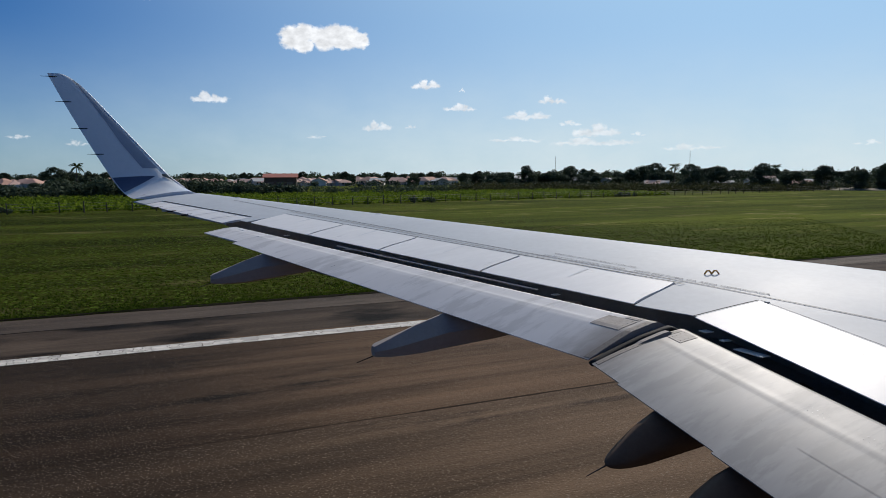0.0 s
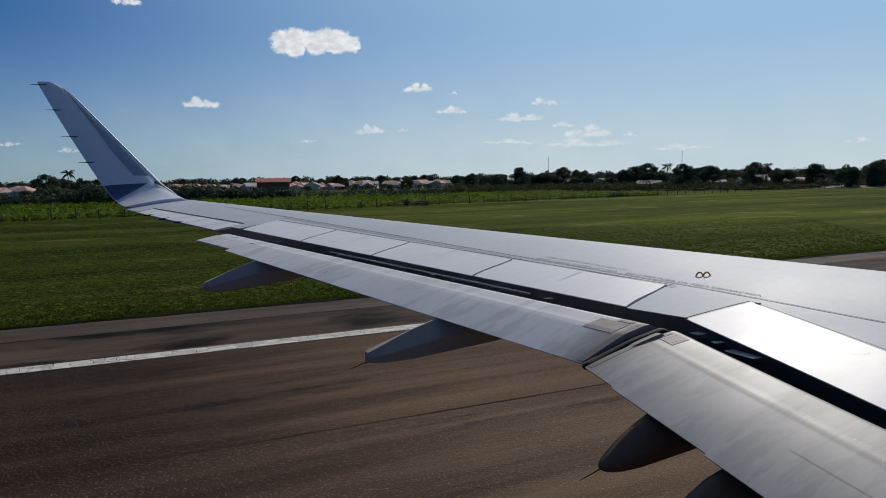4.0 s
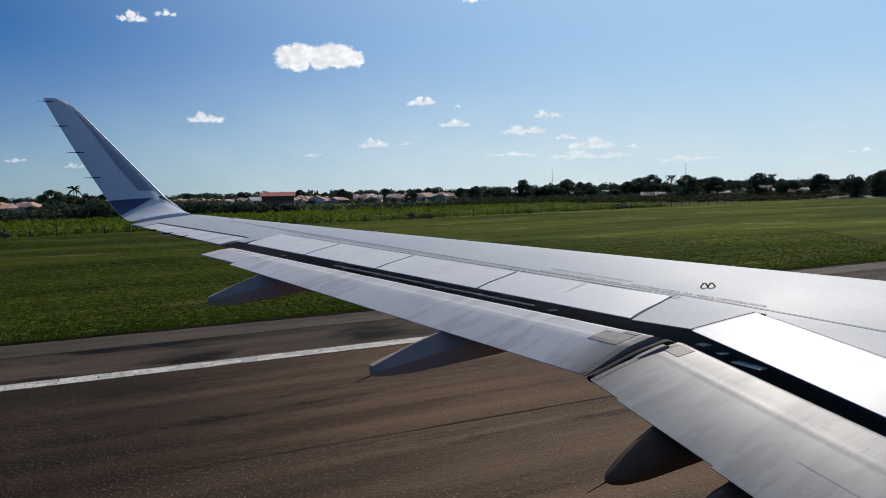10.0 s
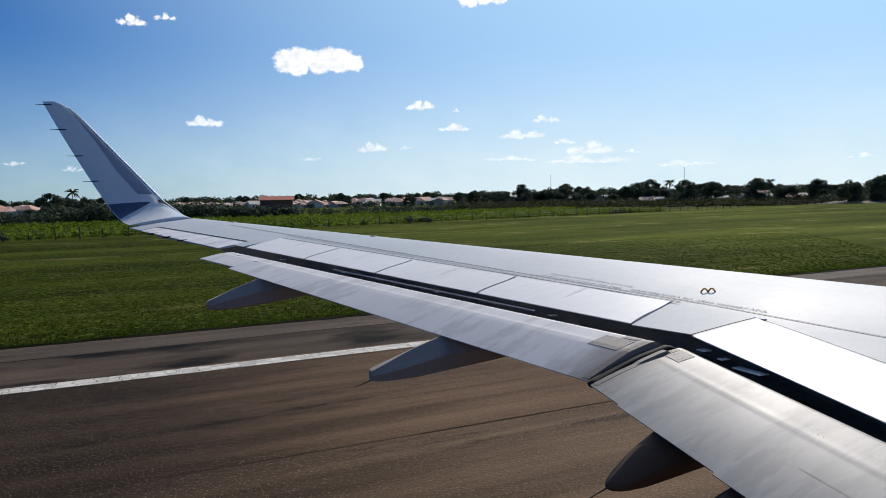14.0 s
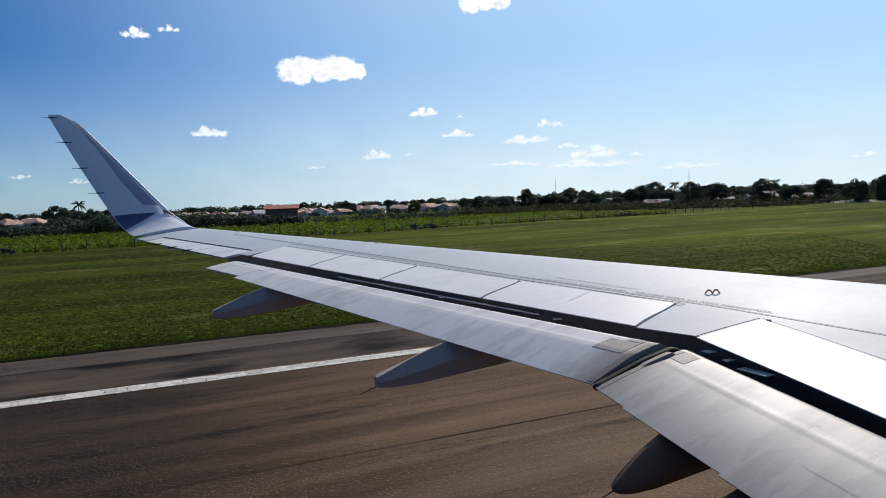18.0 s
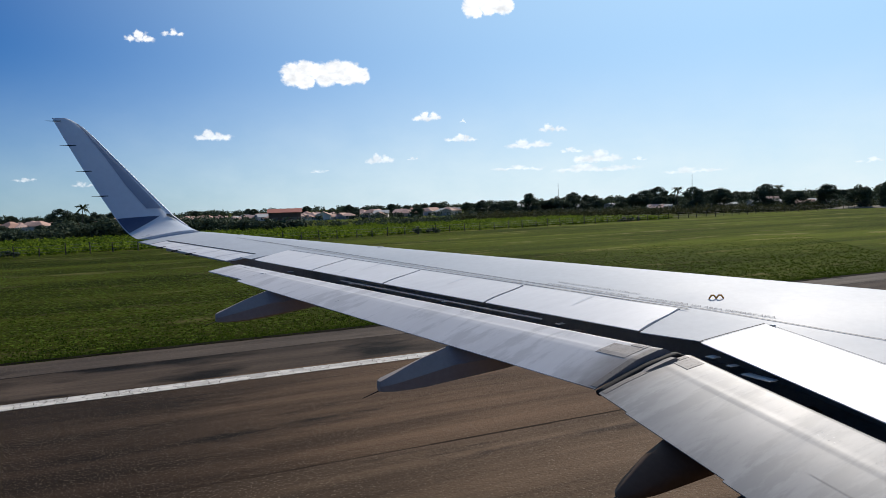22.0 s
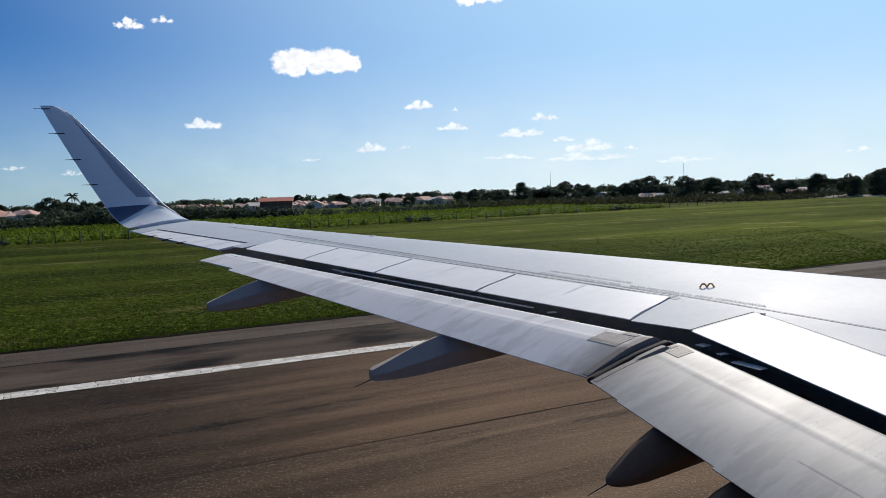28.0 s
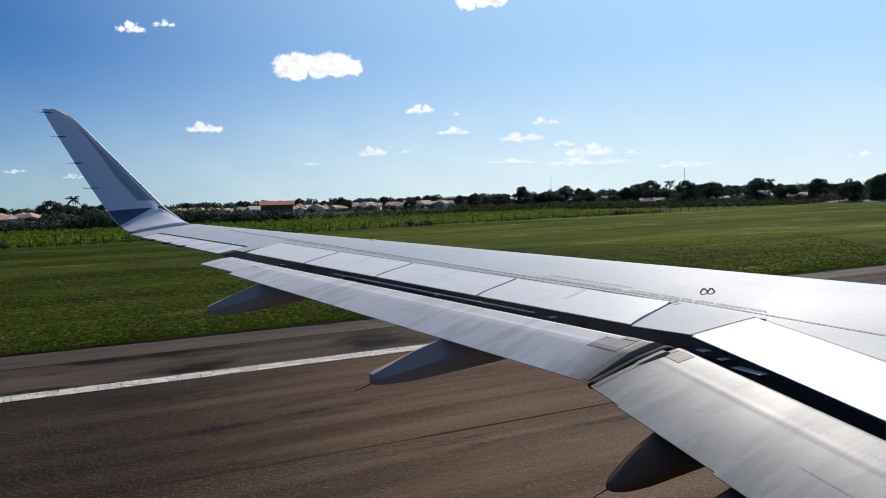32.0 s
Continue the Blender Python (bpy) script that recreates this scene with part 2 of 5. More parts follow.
    if soot:               # smoky stain on both sides of a joint across the span
        axis = t.nodes.new("ShaderNodeSeparateXYZ")
        t.links.new(tc.outputs[coords], axis.inputs[0])
        away = t.nodes.new("ShaderNodeMath")
        away.operation = "ABSOLUTE"
        t.links.new(calc("SUBTRACT", axis.outputs[1], soot[0]), away.inputs[0])
        fade = t.nodes.new("ShaderNodeMapRange")
        fade.interpolation_type = "SMOOTHSTEP"
        fade.inputs["From Min"].default_value, fade.inputs["From Max"].default_value = 0.02, soot[1]
        fade.inputs["To Min"].default_value, fade.inputs["To Max"].default_value = soot[2], 0.0
        t.links.new(calc("ADD", away.outputs[0], calc("MULTIPLY", calc("SUBTRACT", big, 0.5), 0.7)), fade.inputs["Value"])
        so = t.nodes.new("ShaderNodeMix")
        so.data_type = "RGBA"
        t.links.new(fade.outputs[0], so.inputs["Factor"])
        t.links.new(colour, so.inputs[6])
        so.inputs[7].default_value = (0.13, 0.10, 0.085, 1)
        colour = so.outputs[2]
    if speck:
        vo = t.nodes.new("ShaderNodeTexNoise")
        vo.inputs["Scale"].default_value, vo.inputs["Detail"].default_value = speck[0], 1.0
        t.links.new(tc.outputs[coords], vo.inputs["Vector"])
        vr = t.nodes.new("ShaderNodeMapRange")
        vr.inputs["From Min"].default_value, vr.inputs["From Max"].default_value = speck[1], speck[1] + 0.05
        t.links.new(calc("ADD", vo.outputs["Fac"], calc("MULTIPLY", calc("SUBTRACT", big, 0.5), 0.16)), vr.inputs["Value"])
        sp = t.nodes.new("ShaderNodeMix")
        sp.data_type = "RGBA"
        t.links.new(vr.outputs[0], sp.inputs["Factor"])
        t.links.new(colour, sp.inputs[6])
        sp.inputs[7].default_value = (*speck[2], 1)
        colour = sp.outputs[2]
    t.links.new(colour, bsdf.inputs["Base Color"])
    t.links.new(calc("ADD", calc("MULTIPLY", calc("SUBTRACT", big, 0.5), rough_var * 2), rough), bsdf.inputs["Roughness"])
    bsdf.inputs["Metallic"].default_value = metal
    bsdf.inputs["Coat Weight"].default_value = coat
    bsdf.inputs["Specular IOR Level"].default_value = spec
    bsdf.inputs["Coat Roughness"].default_value = 0.12
    if glow_through:       # thin leaves let light through
        tr = t.nodes.new("ShaderNodeBsdfTranslucent")
        t.links.new(colour, tr.inputs["Color"])
        ms = t.nodes.new("ShaderNodeMixShader")
        ms.inputs[0].default_value = glow_through
        t.links.new(bsdf.outputs[0], ms.inputs[1])
        t.links.new(tr.outputs[0], ms.inputs[2])
        t.links.new(ms.outputs[0], t.nodes["Material Output"].inputs["Surface"])
    if bump:
        b = t.nodes.new("ShaderNodeBump")
        b.inputs["Strength"].default_value, b.inputs["Distance"].default_value = bump, bump_dist
        t.links.new(small, b.inputs["Height"])
        t.links.new(b.outputs[0], bsdf.inputs["Normal"])
    return m


WHITE_PAINT = material("white paint", (0.70, 0.68, 0.665), (0.82, 0.80, 0.78), 0.5, 1.1, 9, 0.03, (0.5, 1.3, 1), spec=0.3, rough_var=0.1, wear=(0.57, 0.56, 0.545), wear_at=0.6)
RIB = material("rib smudge", (0.62, 0.62, 0.62), (0.76, 0.76, 0.76), 0.6, 9, 30, 0, spec=0.2)
FLAP_PAINT = material("flap paint", (0.645, 0.615, 0.598), (0.74, 0.715, 0.70), 0.52, 1.6, 5, 0.03, (0.35, 1.7, 1), rough_var=0.10, spec=0.3, wear=(0.575, 0.55, 0.535), wear_at=0.47, soot=(4.62, 0.45, 0.75))
# Flap paint darkened for the inboard flap's dimmer light; chordwise smears imitate reflections.
SHADED_FLAP_PAINT = material("shaded inboard flap paint", (0.275, 0.262, 0.255), (0.385, 0.370, 0.36), 0.50, 1.6, 5, 0.03, (0.35, 1.7, 1), rough_var=0.12, spec=0.28, wear=(0.265, 0.257, 0.252), wear_at=0.46,
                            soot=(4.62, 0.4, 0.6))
GREY_PAINT = material("wing grey paint", (0.425, 0.445, 0.468), (0.52, 0.543, 0.565), 0.60, 0.8, 12, 0.03, rough_var=0.1, spec=0.24, wear=(0.335, 0.357, 0.383), wear_at=0.66)
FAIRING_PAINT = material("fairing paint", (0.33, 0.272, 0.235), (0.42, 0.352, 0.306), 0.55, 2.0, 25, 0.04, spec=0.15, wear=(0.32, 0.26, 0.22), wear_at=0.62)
# Darker copy of the fairing paint: the inboard fairings' shade is in the colour.
SHADED_FAIRING = material("shaded fairing paint", (0.13, 0.078, 0.05), (0.19, 0.12, 0.08), 0.6, 2.0, 25, 0.04, spec=0.12, wear=(0.14, 0.10, 0.08), wear_at=0.58)
WINGLET_PAINT = material("winglet paint", (0.62, 0.63, 0.65), (0.72, 0.73, 0.74), 0.3, 0.9, 10, 0.02, coat=0.35)
# Edge strip with its bluish shade mixed into the grey.
WINGLET_EDGE = material("shaded winglet edge metal", (0.28, 0.30, 0.35), (0.36, 0.38, 0.43), 0.36, 1.2, 20, 0.02, metal=0.2)
# For rivet heads, and for the sun highlight drawn along the winglet edge.
RIM = material("rim highlight and rivet heads", (0.74, 0.75, 0.77), (0.84, 0.85, 0.86), 0.4, 2.0, 30, 0.0, metal=0.1)
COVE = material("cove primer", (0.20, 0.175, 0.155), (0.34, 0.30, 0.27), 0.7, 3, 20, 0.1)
RUBBER = material("seal rubber", (0.016, 0.014, 0.014), (0.038, 0.034, 0.031), 0.7, 6, 40, 0.15, wear=(0.09, 0.075, 0.065), wear_at=0.64, spec=0.15)
PLATE = material("seal plate", (0.22, 0.185, 0.165), (0.37, 0.33, 0.30), 0.6, 12, 50, 0.04, spec=0.3, rough_var=0.08, wear=(0.12, 0.10, 0.09), wear_at=0.66)
INK = material("marking ink", (0.02, 0.02, 0.022), (0.045, 0.045, 0.05), 0.7, 5, 60, 0, spec=0.15)
STENCIL = material("stencil paint", (0.17, 0.17, 0.18), (0.30, 0.30, 0.31), 0.65, 12, 60, 0, spec=0.12)
SEALANT = material("wing seam sealant", (0.07, 0.075, 0.085), (0.15, 0.155, 0.165), 0.6, 6, 30, 0, spec=0.2)
EDGE_STRIP = material("grey sealant", (0.22, 0.21, 0.20), (0.31, 0.30, 0.285), 0.6, 6, 30, 0.05, spec=0.25)
TYRE = material("tyre rubber", (0.018, 0.018, 0.018), (0.035, 0.035, 0.035), 0.8, 6, 60, 0.2)
STEEL = material("gear steel", (0.45, 0.45, 0.46), (0.6, 0.6, 0.6), 0.35, 4, 40, 0.05, metal=0.6)
# The ramp along x paints the window haze into both lanes' asphalt.
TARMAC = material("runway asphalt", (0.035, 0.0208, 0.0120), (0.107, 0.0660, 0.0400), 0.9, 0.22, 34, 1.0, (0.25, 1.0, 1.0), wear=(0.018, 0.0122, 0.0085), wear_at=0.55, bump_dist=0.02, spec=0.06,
                  streak=(0.58, (0.045, 1.15, 1.0)), speck=(26.0, 0.635, (0.20, 0.155, 0.11)), glare_ramp=(-1.2, 8.5, 0.38, 1.60))
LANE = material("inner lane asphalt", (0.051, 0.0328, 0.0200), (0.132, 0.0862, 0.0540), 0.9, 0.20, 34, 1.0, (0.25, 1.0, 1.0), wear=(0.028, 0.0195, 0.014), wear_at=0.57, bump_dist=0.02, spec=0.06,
                glare_ramp=(-1.2, 8.5, 0.40, 1.42),
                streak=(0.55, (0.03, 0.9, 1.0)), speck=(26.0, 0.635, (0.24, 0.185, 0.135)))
SHOULDER = material("shoulder asphalt", (0.041, 0.029, 0.021), (0.098, 0.071, 0.052), 0.9, 0.30, 14, 0.8, (0.5, 1.0, 1.0), wear=(0.008, 0.006, 0.0048), wear_at=0.47, wear_soft=0.20, wear_detail=3, bump_dist=0.02, spec=0.06,
                    streak=(0.55, (0.03, 0.6, 1.0)))
SHOULDER_OUTER = material("outer shoulder asphalt", (0.053, 0.039, 0.029), (0.102, 0.077, 0.058), 0.8, 0.35, 14, 0.8, (0.4, 1.0, 1.0), wear=(0.018, 0.0135, 0.0105), wear_at=0.54, wear_soft=0.2, wear_detail=3, bump_dist=0.02, spec=0.06,
                          streak=(0.72, (0.03, 0.9, 1.0)), speck=(26.0, 0.66, (0.16, 0.13, 0.10)))
LINE_PAINT = material("runway line paint", (0.38, 0.35, 0.31), (0.66, 0.615, 0.55), 0.7, 2.2, 30, 0.3, wear=(0.17, 0.15, 0.13), wear_at=0.62, by_island=0.35, spec=0.15)
TAR = material("joint tar", (0.008, 0.007, 0.007), (0.020, 0.017, 0.016), 0.95, 3, 30, 0.2, spec=0.05)
# Dry patches are the grass's own; the ramp along x is painted glare.
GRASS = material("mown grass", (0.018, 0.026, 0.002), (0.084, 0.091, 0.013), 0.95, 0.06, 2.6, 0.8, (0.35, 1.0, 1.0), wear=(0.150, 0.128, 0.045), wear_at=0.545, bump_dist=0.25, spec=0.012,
                 glare_ramp=(2.0, 60.0, 0.68, 1.55), streak=(0.42, (0.012, 0.10, 1.0)), speck=(7.0, 0.58, (0.075, 0.115, 0.012)))
BLADE = material("grass blades", (0.011, 0.026, 0.0015), (0.066, 0.098, 0.009), 0.8, 0.2, 6, 0, by_island=0.6, spec=0.08, glow_through=0.45)
CROP = material("crop leaves", (0.040, 0.078, 0.004), (0.175, 0.235, 0.022), 0.8, 0.06, 2, 0, by_island=0.55, spec=0.1, glow_through=0.5)
LEAF = material("tree leaves", (0.031, 0.047, 0.029), (0.088, 0.113, 0.066), 0.75, 0.15, 2, 0, by_object=0.25, by_island=0.4, spec=0.08, glow_through=0.18)
PALM_LEAF = material("palm leaves", (0.025, 0.045, 0.015), (0.06, 0.085, 0.03), 0.6, 0.3, 3, 0, by_island=0.4, spec=0.15, glow_through=0.3)
BARK = material("bark", (0.05, 0.04, 0.03), (0.13, 0.10, 0.08), 0.9, 2, 14, 0.6)
TIMBER = material("fence timber", (0.03, 0.025, 0.02), (0.09, 0.075, 0.06), 0.9, 2, 20, 0.5, by_object=0.4)
WIRE = material("fence wire", (0.12, 0.11, 0.10), (0.22, 0.2, 0.18), 0.6, 5, 30, 0, metal=0.4)
RENDERED = material("house render", (0.44, 0.38, 0.33), (0.74, 0.68, 0.61), 0.85, 0.5, 6, 0.2, by_object=0.5, wear=(0.38, 0.35, 0.31), wear_at=0.64, spec=0.2)
TERRACOTTA = material("roof tiles", (0.46, 0.27, 0.20), (0.66, 0.44, 0.35), 0.85, 0.6, 8, 0.5, by_object=0.5, wear=(0.15, 0.09, 0.07), wear_at=0.62, spec=0.15)
CEMENT_ROOF = material("fibre cement roof", (0.30, 0.29, 0.28), (0.48, 0.47, 0.45), 0.85, 0.6, 8, 0.4, by_object=0.4, wear=(0.18, 0.17, 0.16), wear_at=0.62, spec=0.15)
PANE = material("window pane", (0.015, 0.02, 0.025), (0.03, 0.035, 0.04), 0.12, 1, 5, 0, rough_var=0.03)
DOOR_PAINT = material("door paint", (0.10, 0.07, 0.05), (0.18, 0.13, 0.1), 0.6, 2, 15, 0.1, by_object=0.5)
MAST = material("mast steel", (0.25, 0.22, 0.21), (0.4, 0.37, 0.36), 0.6, 2, 10, 0.1, metal=0.3)
WALL_PAINT = material("boundary wall", (0.42, 0.40, 0.36), (0.58, 0.56, 0.52), 0.9, 0.3, 4, 0.3, wear=(0.26, 0.24, 0.21), wear_at=0.6)


# ---- mesh helpers ----
def part(name, bm, mat, parent=None, label="", smooth=False, kind=""):
    me = bpy.data.meshes.new(name)
    bm.to_mesh(me)
    bm.free()
    me.materials.append(mat)
    if smooth:
        me.shade_smooth()
    ob = new(name, me)
    if parent:
        ob.parent = parent
    return tagged(ob, label, kind=kind)


def raw(name, verts, faces, mat, parent=None, label="", smooth=False, kind=""):
    me = bpy.data.meshes.new(name)
    me.from_pydata(verts, [], faces)
    me.materials.append(mat)
    if smooth:
        me.shade_smooth()
    ob = new(name, me)
    if parent:
        ob.parent = parent
    return tagged(ob, label, kind=kind)


def thing(name, at, label, category, group="", kind=""):
    ob = new(name)
    ob.location = at
    return tagged(ob, label, category, group, kind)


def box(bm, x0, x1, y0, y1, z0, z1, bevel=0.0):
    r = bmesh.ops.create_cube(bm, size=1.0)
    bmesh.ops.scale(bm, vec=(x1 - x0, y1 - y0, z1 - z0), verts=r["verts"])
    bmesh.ops.translate(bm, vec=((x0 + x1) / 2, (y0 + y1) / 2, (z0 + z1) / 2), verts=r["verts"])
    if bevel:
        edges = {e for v in r["verts"] for e in v.link_edges}
        bmesh.ops.bevel(bm, geom=list(edges), offset=bevel, segments=2, affect="EDGES")


def rod(bm, a, b, r0, r1=None, seg=8):
    a, b = Vector(a), Vector(b)
    r1 = r0 if r1 is None else r1
    m = Matrix.Translation((a + b) / 2) @ (b - a).to_track_quat("Z", "Y").to_matrix().to_4x4()
    bmesh.ops.create_cone(bm, cap_ends=True, segments=seg, radius1=r0, radius2=r1, depth=(b - a).length, matrix=m)


def loft(bm, rings, closed=True, caps=True):
    """Skin a row of rings of equal length."""
    rows = [[bm.verts.new(p) for p in ring] for ring in rings]
    n = len(rows[0])
    last = n if closed else n - 1
    for a, b in zip(rows, rows[1:]):
        for i in range(last):
            bm.faces.new((a[i], a[(i + 1) % n], b[(i + 1) % n], b[i]))
    if caps and closed:
        bm.faces.new(rows[0][::-1])
        bm.faces.new(rows[-1])
    bmesh.ops.recalc_face_normals(bm, faces=bm.faces[:])


def steps(a, b, n):
    return [a + (b - a) * i / (n - 1) for i in range(n)]


def auto_smooth(ob, angle=35):
    me = ob.data
    me.shade_smooth()
    me.set_sharp_from_angle(angle=radians(angle))


# ---- ground, runway, shoulder ----
EDGE_LINE = 20.72      # white edge line, metres out from the seat
PAVED = 26.9           # where the grass begins
CENTRE = -1.5          # runway centreline

bm = bmesh.new()
rings = [[(math.cos(a) * r, math.sin(a) * r, -0.05) for a in steps(0, math.tau * 47 / 48, 48)] for r in (60, 150, 400, 1200, 4200)]
c = bm.verts.new((0, 0, -0.05))
rows = [[bm.verts.new(p) for p in ring] for ring in rings]
for i in range(48):
    bm.faces.new((c, rows[0][i], rows[0][(i + 1) % 48]))
    for a, b in zip(rows, rows[1:]):
        bm.faces.new((a[i], b[i], b[(i + 1) % 48], a[(i + 1) % 48]))
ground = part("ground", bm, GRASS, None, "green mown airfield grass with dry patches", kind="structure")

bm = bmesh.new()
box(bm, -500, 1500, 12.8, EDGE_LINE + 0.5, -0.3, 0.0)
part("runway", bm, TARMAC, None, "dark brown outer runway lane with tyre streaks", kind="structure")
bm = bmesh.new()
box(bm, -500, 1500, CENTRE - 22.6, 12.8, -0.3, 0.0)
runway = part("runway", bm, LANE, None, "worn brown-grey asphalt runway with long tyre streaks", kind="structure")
bm = bmesh.new()
box(bm, -500, 1500, EDGE_LINE + 0.5, EDGE_LINE + 3.9, -0.3, -0.006)
shoulder = part("pavement", bm, SHOULDER, None, "stained asphalt runway shoulder beside the edge line", kind="structure")
bm = bmesh.new()
box(bm, -500, 1500, EDGE_LINE + 3.9, PAVED, -0.3, -0.009)
part("pavement", bm, SHOULDER_OUTER, None, "pale worn asphalt strip beside the grass", kind="structure")

# Dark strip that draws the shadow of the grass lip on the paved edge.
LIP_SHADE = material("grass lip shade", (0.007, 0.006, 0.004), (0.020, 0.016, 0.010), 0.95, 2, 14, 0.6, spec=0.05)
bm = bmesh.new()
rng = random.Random(9)
prev = None
for i in range(240):
    x = -40 + i * 0.75
    a, b = PAVED - rng.uniform(0.05, 0.2), PAVED + 0.25
    cur = (bm.verts.new((x, a, 0.0)), bm.verts.new((x, PAVED + 0.02, 0.055)), bm.verts.new((x, b, -0.04)))
    if prev:
        bm.faces.new((prev[0], cur[0], cur[1], prev[1]))
        bm.faces.new((prev[1], cur[1], cur[2], prev[2]))
    prev = cur
part("soil_lip", bm, LIP_SHADE, ground, "dark strip as the grass lip's shadow along the paved edge", kind="stuff")

# the edge line: worn paint broken by cracks into irregular plates
rng = random.Random(4)
verts, faces = [], []
cols = [-40.0]
while cols[-1] < 260:
    cols.append(cols[-1] + rng.uniform(0.14, 0.5))
nodes = [[(x + rng.uniform(-0.09, 0.09), EDGE_LINE - 0.33 + 0.132 * r + (rng.uniform(-0.05, 0.05) if 0 < r < 5 else rng.uniform(-0.014, 0.014)))
          for r in range(6)] for x in cols]
for a, b in zip(nodes, nodes[1:]):
    r = 0
    while r < 5:
        tall = 2 if r < 4 and rng.random() < 0.3 else 1       # some plates span two rows
        q = [a[r], b[r]] + ([b[r + 1]] if tall == 2 else []) + [b[r + tall], a[r + tall]] + ([a[r + 1]] if tall == 2 else [])
        cx, cy = sum(v[0] for v in q) / len(q), sum(v[1] for v in q) / len(q)
        k = len(verts)
        for px, py in q:
            f = 1 - rng.choice((0.003, 0.004, 0.006, 0.008, 0.02)) / max(0.06, math.hypot(px - cx, py - cy))
            verts.append((cx + (px - cx) * f, cy + (py - cy) * f, 0.004))
        faces.append(tuple(range(k, k + len(q))))
        r += tall
line = raw("edge_line", verts, faces, LINE_PAINT, runway, "cracked white runway edge paint", kind="stuff")
# sealed joints along the paving lanes
bm = bmesh.new()
for y, w in ((EDGE_LINE - 1.35, 0.03), (EDGE_LINE + 3.9, 0.06)):
    n = 150
    pts = [(-40 + 300 * i / n, y + 0.05 * math.sin(i * 1.7) + 0.04 * math.sin(i * 0.61)) for i in range(n + 1)]
    for (xa, ya), (xb, yb) in zip(pts, pts[1:]):
        bm.faces.new([bm.verts.new(p) for p in ((xa, ya - w / 2, 0.003), (xb, yb - w / 2, 0.003), (xb, yb + w / 2, 0.003), (xa, ya + w / 2, 0.003))])
part("joint", bm, TAR, runway, "dark tar joints between paving lanes", kind="stuff")


SEAM_DIRT = material("worn lane seam", (0.018, 0.012, 0.008), (0.044, 0.030, 0.020), 0.95, 1.5, 20, 0.3, spec=0.04)
bm = bmesh.new()
rng = random.Random(31)
x = -40.0
while x < 200:
    d = rng.uniform(0.8, 3.0)
    w0, w1 = rng.uniform(0.015, 0.06), rng.uniform(0.015, 0.06)
    bm.faces.new([bm.verts.new(q) for q in ((x, 12.8 - w0, 0.003), (x + d, 12.8 - w1, 0.003), (x + d, 12.8 + w0 * 0.6, 0.003), (x, 12.8 + w1 * 0.6, 0.003))])
    x += d
part("joint", bm, SEAM_DIRT, runway, "ragged dark seam between runway lanes", kind="stuff")

# ---- the wing ----
def x_le(y):
    return 1.32 + 0.532 * (14.6 - y)


def z_le(y):
    return 4.387 - 0.062 * (14.6 - y)


def chord(y):
    return 1.6 + 0.18 * (14.6 - y)


def z_top(x, y):
    u = x_le(y) - x
    if u < 0:      # rounded nose ahead of the crest
        n = min(-u / (0.16 * chord(y)), 1.0)
        return z_le(y) - 0.055 * chord(y) * (1 - math.sqrt(max(0.0, 1 - n * n)))
    return z_le(y) - 0.1 * u * u / chord(y) - 0.05 * u


def on_top(x, y, lift=0.0):
    return (x, y, z_top(x, y) + lift)


def hinge(y):           # front edge of the outboard spoilers
    return 4.81 - 0.42 * (y - 5.26)


def rear(y):            # rear edge of the outboard spoilers
    return 4.18 - 0.407 * (y - 5.08)


def aileron_hinge(y):
    return 1.91 - 0.444 * (y - 11.26)


def aileron_rear(y):
    return 1.415 - 0.389 * (y - 11.39)


IN_HINGE, IN_REAR = 5.05, 4.38
wing = thing("airplane_wing", (0, 0, 0), "grey and white airliner wing with flaps lowered and upturned winglet", "wing")


def skin_zone(bm, y0, y1, back, n=6, m=16, floor=0.24):
    ringset = []
    for y in steps(y0, y1, n):
        c = chord(y)
        xf, xb = x_le(y) + 0.16 * c, back(y)
        top = []
        for i in range(m):
            s = i / (m - 1)
            s = s * s * (3 - 2 * s) * 0.35 + s * 0.65
            x = xf + (xb - xf) * s
            top.append((x, y, z_top(x, y)))
        low = []
        for i in range(7):
            s = 1 - i / 7
            x = xf + (xb - xf) * s
            low.append((x, y, z_top(x, y) - min(floor, 0.11 * c * math.sin(math.pi * (0.15 + 0.85 * (1 - s))) + 0.10)))
        ringset.append(top + low)
    loft(bm, ringset)


bm = bmesh.new()
skin_zone(bm, 11.42, 14.12, aileron_hinge, 8)
skin_zone(bm, 14.12, 14.6, lambda y: 0.37 - 0.39 * (y - 14.12), 3, floor=0.02)
skin_zone(bm, 5.26, 11.42, lambda y: hinge(y) + 0.012, 14)
skin_zone(bm, 4.5, 5.26, lambda y: 5.06 - 0.316 * (y - 4.5), 4)
skin_zone(bm, 1.0, 4.5, lambda y: IN_HINGE + 0.012, 8)
skin = part("wing_skin", bm, GREY_PAINT, wing, "light grey painted upper wing skin")
auto_smooth(skin, 30)


def slab(name, corner, mat, label="", nx=9, ny=3, thick=0.035, lift=0.004, drop=0.0):
    """A panel following the wing's top: corner(s, t) gives x, y for s along the span and t from front to back."""
    bm = bmesh.new()
    ringset = []
    for i in range(nx):
        s = i / (nx - 1)
        top, low = [], []
        for j in range(ny + 2):
            t = j / (ny + 1)
            x, y = corner(s, t)
            z = z_top(x, y) + lift - drop * t
            e = thick * (1.0 if t < 0.7 else 1.0 - (t - 0.7) * 2.6)
            top.append((x, y, z))
            low.append((x, y, z - e))
        ringset.append(top + low[::-1])
    loft(bm, ringset)
    ob = part(name, bm, mat, wing, label)
    auto_smooth(ob, 30)
    return ob


